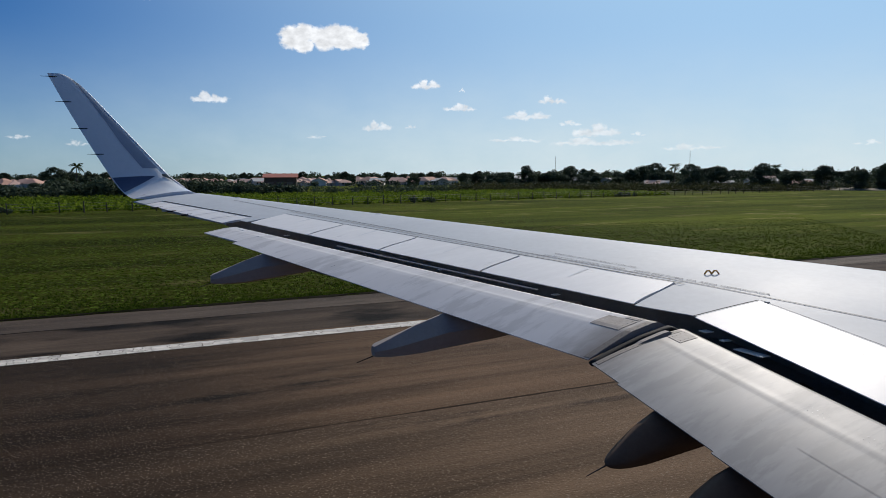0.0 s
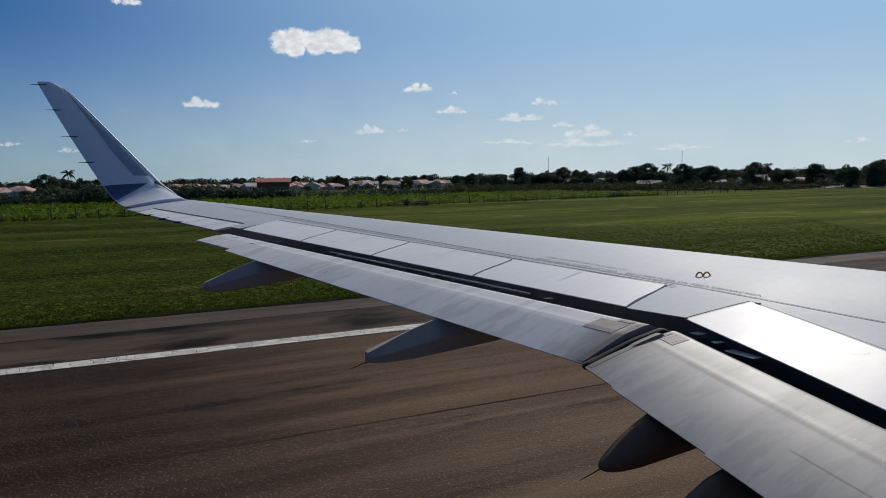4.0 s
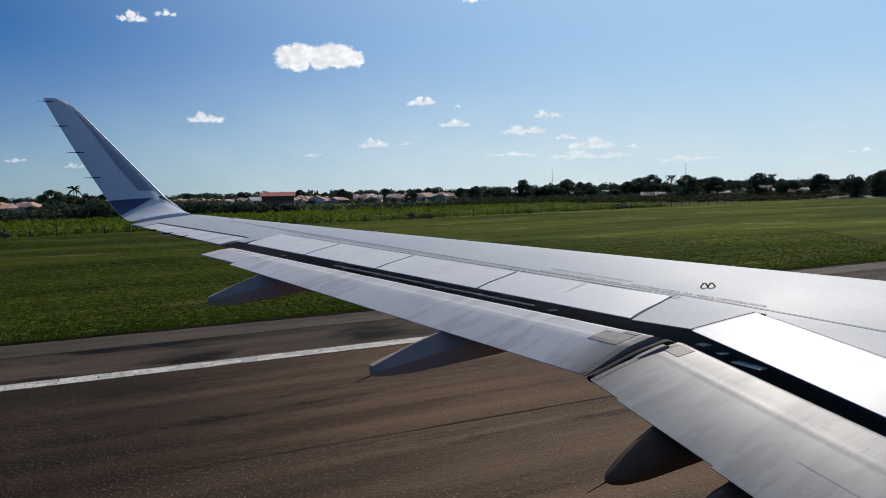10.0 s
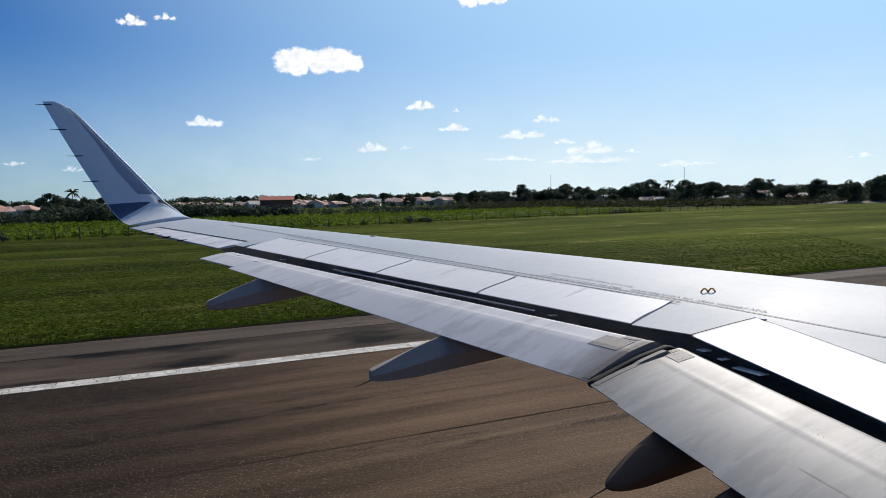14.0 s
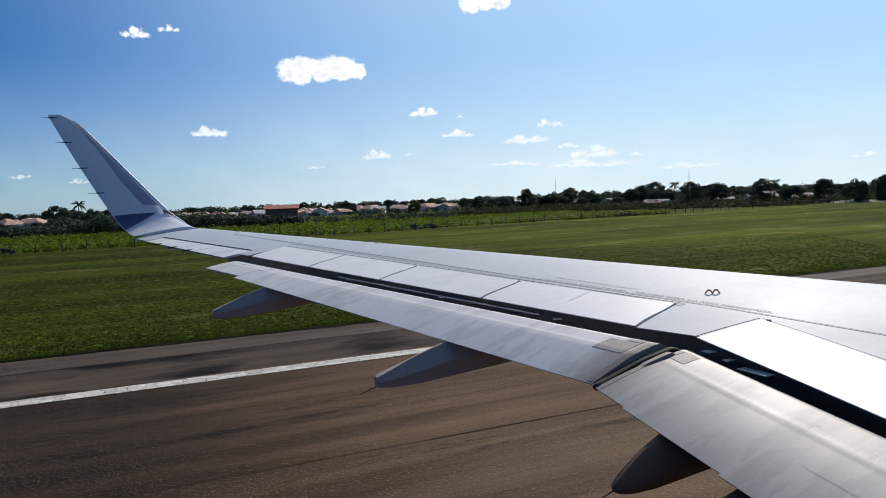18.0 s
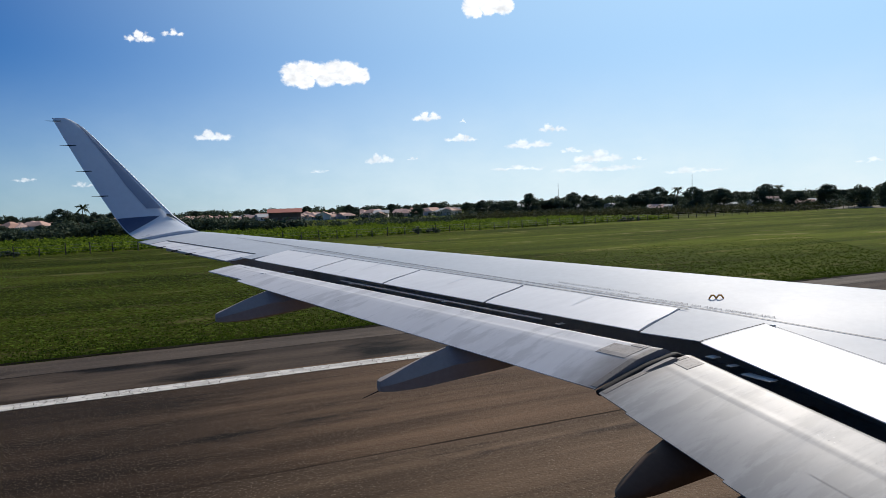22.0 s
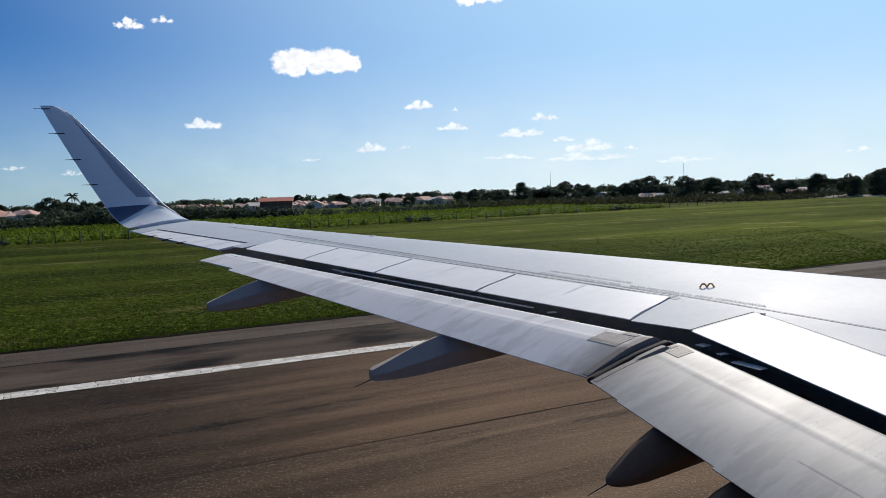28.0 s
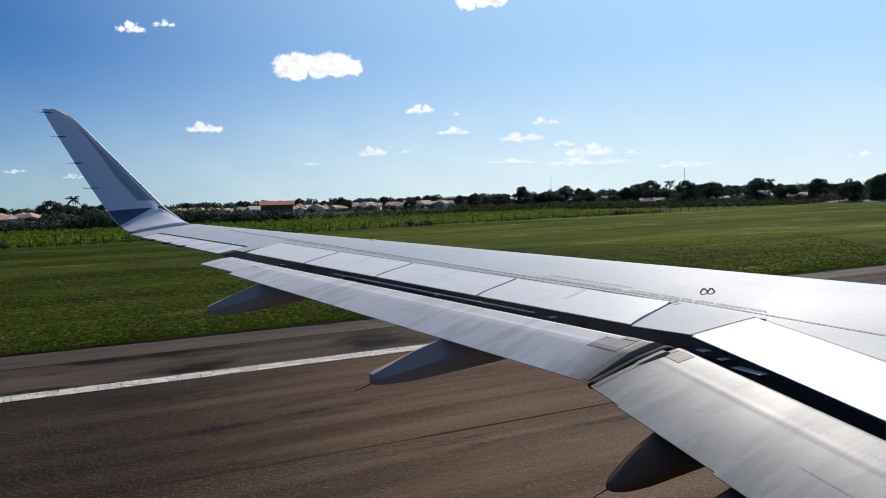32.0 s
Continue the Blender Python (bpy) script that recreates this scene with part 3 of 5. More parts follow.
# spoilers: four outboard, one inboard
BREAKS = [5.16, 6.87, 8.40, 9.77, 11.14]
for a, b in zip(BREAKS, BREAKS[1:]):
    def corner(s, t, a=a, b=b):
        y = a + 0.016 + (b - a - 0.032) * s + 0.10 - 0.18 * (t + 0.045 * math.sin(math.tau * t))
        return hinge(y) + (rear(y) - hinge(y)) * t, y
    slab("spoiler", corner, WHITE_PAINT, "white spoiler panel", ny=7, lift=0.012)


for a, b in zip(BREAKS, BREAKS[1:]):
    bm = bmesh.new()
    prev = None
    for t in steps(0.02, 0.55, 6):
        y = (a + b) / 2 + 0.12 - 0.18 * t
        x = hinge(y) + (rear(y) - hinge(y)) * t
        w = 0.030 - 0.042 * t
        cur = [bm.verts.new(on_top(x, y + d, 0.0145)) for d in (-w, w)]
        if prev:
            bm.faces.new((prev[0], cur[0], cur[1], prev[1]))
        prev = cur
    part("rib_mark", bm, RIB, wing)


def corner(s, t):
    y = 1.0 + (4.47 - 1.0) * s + 0.08 * t
    return IN_HINGE + (IN_REAR - IN_HINGE) * t, y


slab("spoiler", corner, WHITE_PAINT, "white inboard spoiler panel", lift=0.014)


def corner(s, t):
    y = 11.46 + (14.08 - 11.46) * s
    return aileron_hinge(y) + (aileron_rear(y) - aileron_hinge(y)) * t, y


aileron = slab("aileron", corner, WHITE_PAINT, "white aileron", lift=0.0)
for k in range(5):       # dirt lines over the aileron ribs
    bm = bmesh.new()
    prev = None
    for t in steps(0.06, 0.95, 6):
        x, y = corner(0.12 + 0.19 * k + 0.05 * t, t)
        cur = [bm.verts.new(on_top(x, y + d, 0.004)) for d in (-0.011, 0.011)]
        if prev:
            bm.faces.new((prev[0], cur[0], cur[1], prev[1]))
        prev = cur
    part("rib_mark", bm, RIB, aileron)
# fixed panel between aileron and outer spoiler


def corner(s, t):
    y = 11.18 + 0.26 * s
    return hinge(y) - 0.0 + (rear(y) + 0.02 - hinge(y)) * t, y


slab("filler_panel", corner, GREY_PAINT, "", nx=3)


def corner(s, t):
    y = 4.5 + (5.262 - 0.177 * t - 4.5) * s
    front, back = 5.06 - 0.316 * (y - 4.5), rear(y) + 0.09 * max(0.0, 5.08 - y)
    return front + (back - front) * t, y


slab("fixed_panel", corner, GREY_PAINT, "grey fixed panel between the spoilers", lift=0.0)

# long dark seam ahead of the spoilers
bm = bmesh.new()


def seam_x(y):
    return 5.03 - 0.392 * (y - 4.97) if y > 4.97 else 5.03 + 0.345 * (4.97 - y)


def strip(bm, fx, y0, y1, w, n, lift=0.004):
    prev = None
    for y in steps(y0, y1, n):
        x = fx(y)
        cur = (bm.verts.new(on_top(x - w / 2, y, lift)), bm.verts.new(on_top(x + w / 2, y, lift)))
        if prev:
            bm.faces.new((prev[0], cur[0], cur[1], prev[1]))
        prev = cur


strip(bm, seam_x, 1.2, 13.2, 0.014, 60, 0.005)
part("seam", bm, SEALANT, wing, "dark grey sealant line")
bm = bmesh.new()
strip(bm, lambda y: aileron_hinge(y) + 0.012, 11.46, 14.1, 0.03, 12, 0.006)
strip(bm, lambda y: hinge(y) + 0.01, 5.2, 11.2, 0.014, 30, 0.017)
part("seam", bm, INK, wing)
bm = bmesh.new()
strip(bm, lambda y: IN_HINGE + 0.006, 1.0, 4.47, 0.006, 20, 0.019)
prev = None
for t in steps(0, 1, 6):
    x, y = IN_HINGE + (IN_REAR - IN_HINGE) * t, 4.485 + 0.08 * t
    cur = [bm.verts.new(on_top(x, y + d, 0.019)) for d in (-0.008, 0.008)]
    if prev:
        bm.faces.new((prev[0], cur[0], cur[1], prev[1]))
    prev = cur
part("seam", bm, INK, wing)
# raised walkway lip along the seam
bm = bmesh.new()
strip(bm, lambda y: seam_x(y) - 0.07, 5.2, 11.4, 0.012, 40, 0.006)
part("seam", bm, EDGE_STRIP, wing)

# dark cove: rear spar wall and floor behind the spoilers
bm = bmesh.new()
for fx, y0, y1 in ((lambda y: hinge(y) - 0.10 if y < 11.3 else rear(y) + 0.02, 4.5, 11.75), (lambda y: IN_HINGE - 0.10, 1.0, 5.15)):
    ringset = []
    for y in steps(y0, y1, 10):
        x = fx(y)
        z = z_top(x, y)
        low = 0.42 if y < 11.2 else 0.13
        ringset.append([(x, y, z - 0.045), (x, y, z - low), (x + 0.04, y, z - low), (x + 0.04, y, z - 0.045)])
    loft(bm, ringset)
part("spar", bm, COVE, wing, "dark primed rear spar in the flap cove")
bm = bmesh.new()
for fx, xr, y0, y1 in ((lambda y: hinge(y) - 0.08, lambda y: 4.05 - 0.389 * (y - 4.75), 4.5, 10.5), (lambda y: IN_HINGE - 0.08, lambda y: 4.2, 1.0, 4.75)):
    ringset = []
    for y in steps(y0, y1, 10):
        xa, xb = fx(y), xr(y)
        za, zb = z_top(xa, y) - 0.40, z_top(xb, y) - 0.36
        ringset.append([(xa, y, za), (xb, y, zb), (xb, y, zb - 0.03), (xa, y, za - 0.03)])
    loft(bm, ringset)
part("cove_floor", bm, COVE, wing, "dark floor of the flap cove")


# flaps: a rounded nose that goes under the spoilers, and a flat rear panel
NEAR = 0.972


def set_in(x, y, z):
    """Draws a point of the flap system a little in towards the cabin."""
    return x * NEAR, y * NEAR, 4.75 + (z - 4.75) * NEAR


def flap_pt(y, s, inner):
    """Top of the flap at y; s is -0.5 at the nose, 0 at the crest, 1 at the trailing edge."""
    if inner:
        xc, zc = 4.33, 3.385 - 0.15 * (4.6 - y)
        xt, zt = 3.40, 3.18 - 0.18 * (4.6 - y)
    else:
        xc, zc = 4.16 - 0.389 * (y - 4.75), 3.445 + 0.0727 * (y - 4.75)
        xt, zt = 3.45 - 0.357 * (y - 4.75), 3.19 + 0.0988 * (y - 4.75)
    x = xc + (xt - xc) * s
    if s >= 0:
        g = 0.72 * s if s < 0.38 else 0.2736 + (s - 0.38) * 1.1716
        if inner:
            g = 0.64 * s + 0.36 * s * s
        bead = 0.0035 * math.exp(-((s - 0.30) / 0.035) ** 2) * min(1.0, abs(4.66 - y) * 2.5)      # soft raised ridge
        return set_in(x, y, zc + (zt - zc) * g + 0.03 * s * (1 - s) * (xc - xt) + bead)
    return set_in(x, y, zc - (xc - xt) * (-0.22 * s + 1.5 * s * s))


def flap_piece(name, inner, y0, y1, s0, s1, mat, label="", n=14, thick=0.06, taper=0.0):
    bm = bmesh.new()
    ringset = []
    for y in steps(y0, y1, n):
        end = s1 + (taper - s1) * (y - y0) / (y1 - y0) if taper else s1
        top = [flap_pt(y, s, inner) for s in steps(s0, end, 33)]
        low = []
        for s in steps(end, s0, 33):
            x, yy, z = flap_pt(y, s, inner)
            low.append((x, yy, z - 0.006 - thick * max(0.0, 1.0 - s) * 1.3))
        ringset.append(top + low)
    loft(bm, ringset)
    ob = part(name, bm, mat, wing, label)
    auto_smooth(ob, 30)
    return ob


flap_piece("flap_nose", False, 4.765, 11.40, -0.5, 0.42, FLAP_PAINT, "pale flap nose")
flap_piece("flap_panel", False, 4.765, 10.50, 0.42, 1.0, FLAP_PAINT, "white outboard flap")
flap_piece("flap_panel", False, 10.505, 11.40, 0.42, 0.86, FLAP_PAINT, "white flap tip", n=6, taper=0.94)
flap_piece("flap_nose", True, 1.0, 4.655, -0.5, 0.36, SHADED_FLAP_PAINT, "inboard flap nose, greyed for its dimmer light")
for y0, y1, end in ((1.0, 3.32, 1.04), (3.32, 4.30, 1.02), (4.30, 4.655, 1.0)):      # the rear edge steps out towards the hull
    flap_piece("flap_panel", True, y0, y1, 0.36, end, SHADED_FLAP_PAINT, "white inboard flap panel, greyed for its dimmer light")
# fine panel lines on the inboard flap
bm = bmesh.new()
for at, y0, y1 in ((0.62, 1.0, 3.0),):
    prev = None
    for y in steps(y0, y1, 30):
        cur = [bm.verts.new(Vector(flap_pt(y, at + d, True)) + Vector((0, 0, 0.0025))) for d in (-0.0018, 0.0018)]
        if prev:
            bm.faces.new((prev[0], cur[0], cur[1], prev[1]))
        prev = cur
part("seam", bm, EDGE_STRIP, wing)

# seal between the two flaps: a dark channel, a rubber bead, and riveted edge strips
bm = bmesh.new()
ringset = []
for s in steps(-0.3, 0.98, 22):
    xa, _, za = flap_pt(4.75, s, False)
    xb, _, zb = flap_pt(4.6, s, True)
    x, z = (xa + xb) / 2, (za + zb) / 2 - 0.008
    ringset.append([(x, 4.71 * NEAR + math.cos(a) * 0.040, z - 0.010 + math.sin(a) * 0.022) for a in steps(0, math.tau * 7 / 8, 8)])
loft(bm, ringset)
part("seal_strip", bm, RUBBER, wing, "dark rubber flap seal", smooth=True)
bm = bmesh.new()
ringset = []
for s in steps(-0.4, 0.86, 14):
    xa, _, za = flap_pt(4.75, s, False)
    ringset.append([(xa, 4.62 * NEAR, za - 0.05), (xa, 4.80 * NEAR, za - 0.05), (xa, 4.80 * NEAR, za - 0.09), (xa, 4.62 * NEAR, za - 0.09)])
loft(bm, ringset)
part("seal_channel", bm, COVE, wing)
EDGE_METAL = material("edge strip metal", (0.15, 0.125, 0.11), (0.27, 0.23, 0.20), 0.6, 9, 40, 0.05, spec=0.25, wear=(0.12, 0.09, 0.07), wear_at=0.6)
for inner, y0, y1 in ((False, 4.768, 4.825), (True, 4.605, 4.650)):
    bm = bmesh.new()
    ringset = []
    for s in steps(-0.15, 0.97, 18):
        p0, p1 = Vector(flap_pt(y0, s, inner)), Vector(flap_pt(y1, s, inner))
        up = Vector((0, 0, 0.0025))
        ringset.append([tuple(p0 + up), tuple(p1 + up), tuple(p1 - up), tuple(p0 - up)])
    loft(bm, ringset)
    strip_ob = part("edge_strip", bm, EDGE_METAL, wing, "riveted metal edge strip")
    for s in steps(0.0, 0.93, 9):
        bm = bmesh.new()
        p = Vector(flap_pt((y0 + y1) / 2, s, inner)) + Vector((0, 0, 0.005))
        rod(bm, p, p + Vector((0, 0, 0.002)), 0.0028, 0.0024, 6)
        part("rivet", bm, EDGE_METAL, strip_ob)
for inner, y0, y1, s0, s1 in ((False, 4.87, 5.14, 0.10, 0.40), (False, 4.87, 5.0, -0.10, 0.08), (True, 4.44, 4.595, 0.02, 0.22)):
    bm = bmesh.new()
    ringset = []
    for y in steps(y0, y1, 4):
        ringset.append([tuple(Vector(flap_pt(y, s, inner)) + Vector((0, 0, 0.003))) for s in steps(s0, s1, 5)] +
                       [tuple(Vector(flap_pt(y, s, inner)) - Vector((0, 0, 0.01))) for s in steps(s1, s0, 5)])
    loft(bm, ringset)
    plate = part("seal_plate", bm, PLATE, wing, "dark bolted seal plate")
    for s in steps(s0 + 0.03, s1 - 0.03, 4):
        for y in (y0 + 0.03, y1 - 0.03):
            bm = bmesh.new()
            p = Vector(flap_pt(y, s, inner))
            rod(bm, p + Vector((0, 0, 0.003)), p + Vector((0, 0, 0.006)), 0.0028, 0.0024, 6)
            part("bolt", bm, EDGE_METAL, plate)

# brackets and lip seen through the gap
BRACKET = material("bracket primer", (0.66, 0.60, 0.52), (0.78, 0.72, 0.64), 0.6, 6, 40, 0.1)
for y, w in ((4.40, 0.045), (4.19, 0.028), (3.93, 0.14)):
    bm = bmesh.new()
    zt = z_top(IN_REAR, y)
    box(bm, IN_REAR - 0.06, IN_REAR + 0.03, y - w, y + w, zt - 0.060, zt - 0.052, 0.002)
    part("bracket", bm, BRACKET, wing, "pale hinge bracket under the spoiler")
for y in (5.9, 7.35, 8.9, 10.2):
    bm = bmesh.new()
    zt = z_top(rear(y), y)
    box(bm, rear(y) - 0.02, rear(y) + 0.06, y - 0.03, y + 0.03, zt - 0.072, zt - 0.064, 0.002)
    part("bracket", bm, BRACKET, wing, "pale hinge bracket under the spoiler")
bm = bmesh.new()
loft(bm, [[(rear(y) + 0.02, y, z_top(rear(y), y) - 0.05), (rear(y) - 0.003, y, z_top(rear(y), y) - 0.052),
           (rear(y) - 0.003, y, z_top(rear(y), y) - 0.060), (rear(y) + 0.02, y, z_top(rear(y), y) - 0.060)] for y in steps(6.1, 9.1, 8)])
part("seal_lip", bm, BRACKET, wing, "tan seal lip inside the flap gap")


# flap track fairings
def fairing(y, xt, zt, xf, zf, size, ridge=0.42, round_nose=False):
    """Canoe under the flap: tip at xt, zt; it meets the trailing edge at xf, zf."""
    if round_nose:
        st = [(0.0, 0.07, 0.02, 0.015, 1.0), (0.05, 0.14, 0.06, 0.042, 1.0), (0.15, 0.24, 0.08, 0.07, 1.0), (0.3, 0.39, 0.09, 0.095, 1.0), (0.6, 0.69, 0.08, 0.125, 1.0)]
    else:
        st = [(0.0, 0.26, 0.02, 0.05, 1.7), (0.05, 0.31, 0.05, 0.075, 1.5), (0.20, 0.42, 0.08, 0.098, 0.9), (0.40, 0.57, 0.09, 0.112, 0.4), (0.6, 0.72, 0.09, 0.125, 0.2)]
    st += [(1.0, 0.97, 0.02, 0.15, 0.2), (1.7, 0.98, -0.14, 0.19, 1.0), (2.6, 0.98, -0.36, 0.19, 1.0), (3.6, 0.98, -0.62, 0.15, 1.0), (4.4, 0.98, -0.85, 0.08, 1.0)]
    xt, _, zt = set_in(xt, y, zt)
    xf, y, zf = set_in(xf, y, zf)
    bm = bmesh.new()
    ringset = []
    L, Hh = xf - xt, zf - zt
    for k, up, dn, w, flat in st:
        x = xt + L * k
        top, bot, hw = zt + Hh * up, zt - Hh * dn, w * size
        ringset.append([(x, y - hw * ridge * flat, top), (x, y + hw * ridge * flat, top), (x, y + hw, top - (top - bot) * 0.45),
                        (x, y + hw * 0.8, bot + (top - bot) * 0.1), (x, y, bot), (x, y - hw * 0.8, bot + (top - bot) * 0.1), (x, y - hw, top - (top - bot) * 0.45)])
    loft(bm, ringset)
    ob = part("flap_fairing", bm, SHADED_FAIRING if round_nose else FAIRING_PAINT, wing, "flap track fairing in a brown that holds its shade" if round_nose else "pointed grey flap track fairing")
    auto_smooth(ob, 70 if round_nose else 25)
    bm = bmesh.new()
    rod(bm, (xt + 0.01, y, zt), (xt - 0.16, y, zt - 0.05), 0.006, 0.003, 6)
    part("static_wick", bm, INK, ob)


fairing(9.7, 1.0, 3.32, 1.67, 3.68, 0.85)
fairing(6.4, 2.12, 2.99, 2.86, 3.35, 1.0)
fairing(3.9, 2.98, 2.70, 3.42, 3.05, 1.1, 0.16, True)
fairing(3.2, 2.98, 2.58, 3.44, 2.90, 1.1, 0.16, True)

# winglet: the tip bends up, then runs straight
W0, W1, W2 = Vector((14.6, 4.387)), Vector((15.22, 4.72)), Vector((16.28, 6.755))


def winglet_path(v):
    """Span and height of the leading edge along the winglet, 0 at the wing, 1 at the top."""
    if v < 0.3:
        q = v / 0.3
        c = Vector((15.02, 4.41))
        p = W0 * (1 - q) ** 2 + c * (2 * q * (1 - q)) + W1 * q * q
        return p
    return W1 + (W2 - W1) * ((v - 0.3) / 0.7)


def winglet_x(v):
    """Leading and trailing edge."""
    if v < 0.3:
        q = v / 0.3
        le = 1.32 + (0.84 - 1.32) * (0.5 * q + 0.5 * q * q)
        te = 0.18 + (-0.20 - 0.18) * q
    else:
        q = (v - 0.3) / 0.7
        le = 0.84 - 1.70 * q
        te = -0.20 + (-1.25 + 0.20) * q - 0.10 * q * (1 - q)
        if q > 0.88:
            r = (q - 0.88) / 0.12
            le -= 0.17 * (1 - math.sqrt(max(0.0, 1 - 0.96 * r * r)))
    return le, te


def winglet_ring(v, f0=0.0, f1=1.0, puff=1.0, n=9):
    p = winglet_path(v)
    d = winglet_path(min(1.0, v + 0.02)) - winglet_path(max(0.0, v - 0.02))
    d.normalize()
    nrm = Vector((-d.y, d.x))         # towards the fuselage and up
    le, te = winglet_x(v)
    c = le - te
    up, low = [], []
    for i in range(n):
        f = f0 + (f1 - f0) * i / (n - 1)
        th = c * 0.055 * (1.48 * math.sqrt(max(f, 0.0)) - 0.63 * f - 1.76 * f * f + 1.42 * f ** 3 - 0.50 * f ** 4) / 0.5
        x = le - c * f
        droop = -0.05 * c * f * (1 - min(1.0, v / 0.3)) * 1.6
        a = p + nrm * th * puff
        b = p - nrm * th
        up.append((x, a.x, a.y + droop))
        low.append((x, b.x, b.y + droop))
    return up + low[::-1]


bm = bmesh.new()
loft(bm, [winglet_ring(v) for v in steps(0.0, 0.9, 27) + steps(0.905, 1.0, 18)])
winglet = part("winglet", bm, WINGLET_PAINT, wing, "white upswept winglet")
auto_smooth(winglet, 40)
bm = bmesh.new()
ringset = []
for v in steps(0.345, 0.955, 24):
    le, te = winglet_x(v)
    c = le - te
    r = winglet_ring(v, 0.0, 0.10 + 0.25 * min(1.0, (0.97 - v) / 0.45), 1.0, 6)
    ringset.append([(x + (0.004 if k in (0, 11) else 0), y - 0.006, z + 0.003) for k, (x, y, z) in enumerate(r[1:6], 1)])
loft(bm, ringset, closed=False)
part("leading_edge", bm, WINGLET_EDGE, winglet, "grey metal winglet leading edge, darkened as in shade", smooth=True)
# The dark reflection in the bend of the winglet foot, laid on as colour.
FOOT_REFLECTION = material("blue foot reflection", (0.06, 0.075, 0.13), (0.09, 0.11, 0.175), 0.35, 2, 20, 0.02, coat=0.2)
bm = bmesh.new()
ringset = []
for v in steps(0.13, 0.285, 10):
    f0 = 0.97 - 0.72 * (v - 0.13) / 0.155
    r = winglet_ring(v, f0, 0.985, 1.0, 6)[:6]
    ringset.append([(x, y - 0.005, z + 0.005) for x, y, z in r])
loft(bm, ringset, closed=False)
part("livery_patch", bm, FOOT_REFLECTION, winglet, "dark blue triangle painted as the reflection at the winglet foot", smooth=True)
bm = bmesh.new()
ringset = []
for v in steps(0.16, 0.94, 40):      # bright rounded bead added as the sunlit highlight of the leading edge
    p, (le, te) = winglet_path(v), winglet_x(v)
    r = 0.022 * min(1.0, (0.96 - v) / 0.1, (v - 0.12) / 0.1)
    ringset.append([(le + 0.004 + r * math.cos(a), p.x + r * 0.8 * math.sin(a) - 0.004, p.y + 0.3 * r * math.cos(a)) for a in steps(0, math.tau * 7 / 8, 8)])
loft(bm, ringset)
part("edge_rim", bm, RIM, winglet, "bright bead added as the leading edge's sun highlight", smooth=True)
bm = bmesh.new()
loft(bm, [[(x + 0.006, y - 0.012, z + 0.008) for x, y, z in winglet_ring(v, 0.02, f, 1.0, 5)[:5]] for v, f in ((0.235, 0.03), (0.26, 0.09), (0.285, 0.14), (0.305, 0.10))], closed=False)
part("tip_light", bm, PANE, winglet, "dark glass tip light cover", smooth=True)
for v in (0.978, 0.803, 0.62, 0.447):
    p = winglet_path(v)
    _, te = winglet_x(v)
    bm = bmesh.new()
    rod(bm, (te + 0.14, p.x - 0.01, p.y), (te - 0.02, p.x - 0.01, p.y), 0.012, 0.009, 6)
    rod(bm, (te - 0.02, p.x - 0.01, p.y), (te - 0.15, p.x - 0.01, p.y), 0.006, 0.004, 6)
    part("static_wick", bm, INK, winglet)
for y in (12.55, 13.05, 13.6):
    bm = bmesh.new()
    x = aileron_rear(y)
    rod(bm, (x + 0.1, y, z_top(x, y)), (x - 0.10, y, z_top(x, y) - 0.008), 0.018, 0.012, 6)
    part("static_wick", bm, INK, wing)

# hull behind the seat: a plain tube that the wing grows out of
bm = bmesh.new()
loft(bm, [[(x, -2.75 + 1.98 * r * math.cos(a), 4.1 + 2.05 * r * math.sin(a)) for a in steps(0, math.tau * 31 / 32, 32)]
          for x, r in ((-17, 0.35), (-12, 0.8), (-7, 1.0), (12, 1.0), (16, 0.85), (18, 0.4))])
HULL = material("hull paint", (0.20, 0.22, 0.27), (0.26, 0.28, 0.33), 0.35, 0.6, 8, 0.02, coat=0.2)
part("fuselage", bm, HULL, wing, "plain painted fuselage side", smooth=True)
bm = bmesh.new()
box(bm, 3.2, 8.6, -3.5, 1.2, 2.35, 3.1, 0.2)
part("wing_root", bm, GREY_PAINT, wing)
# main gear below the root, which carries the wing
bm = bmesh.new()
rod(bm, (5.6, 2.2, 0.6), (5.6, 2.2, 3.5), 0.13, 0.13, 12)
gear = part("gear_leg", bm, STEEL, wing)
for y in (1.75, 2.65):
    bm = bmesh.new()
    rod(bm, (5.6, y - 0.2, 0.58), (5.6, y + 0.2, 0.58), 0.58, 0.58, 28)
    bmesh.ops.bevel(bm, geom=[e for e in bm.edges if e.calc_face_angle(0) > 1.0], offset=0.09, segments=3, affect="EDGES")
    part("tyre", bm, TYRE, gear)


# ---- markings on the wing ----
def letter_mesh(text, size):
    cu = bpy.data.curves.new("lettering", "FONT")
    cu.body, cu.size, cu.resolution_u, cu.offset = text, size, 3, 0.0
    ob = bpy.data.objects.new("lettering", cu)
    scene.collection.objects.link(ob)
    me = bpy.data.meshes.new_from_object(ob.evaluated_get(bpy.context.evaluated_depsgraph_get()))
    bpy.data.objects.remove(ob)
    bm = bmesh.new()
    bm.from_mesh(me)
    for _ in range(2):
        long = [e for e in bm.edges if e.calc_length() > size * 0.45]
        bmesh.ops.subdivide_edges(bm, edges=long, cuts=1)
    return bm


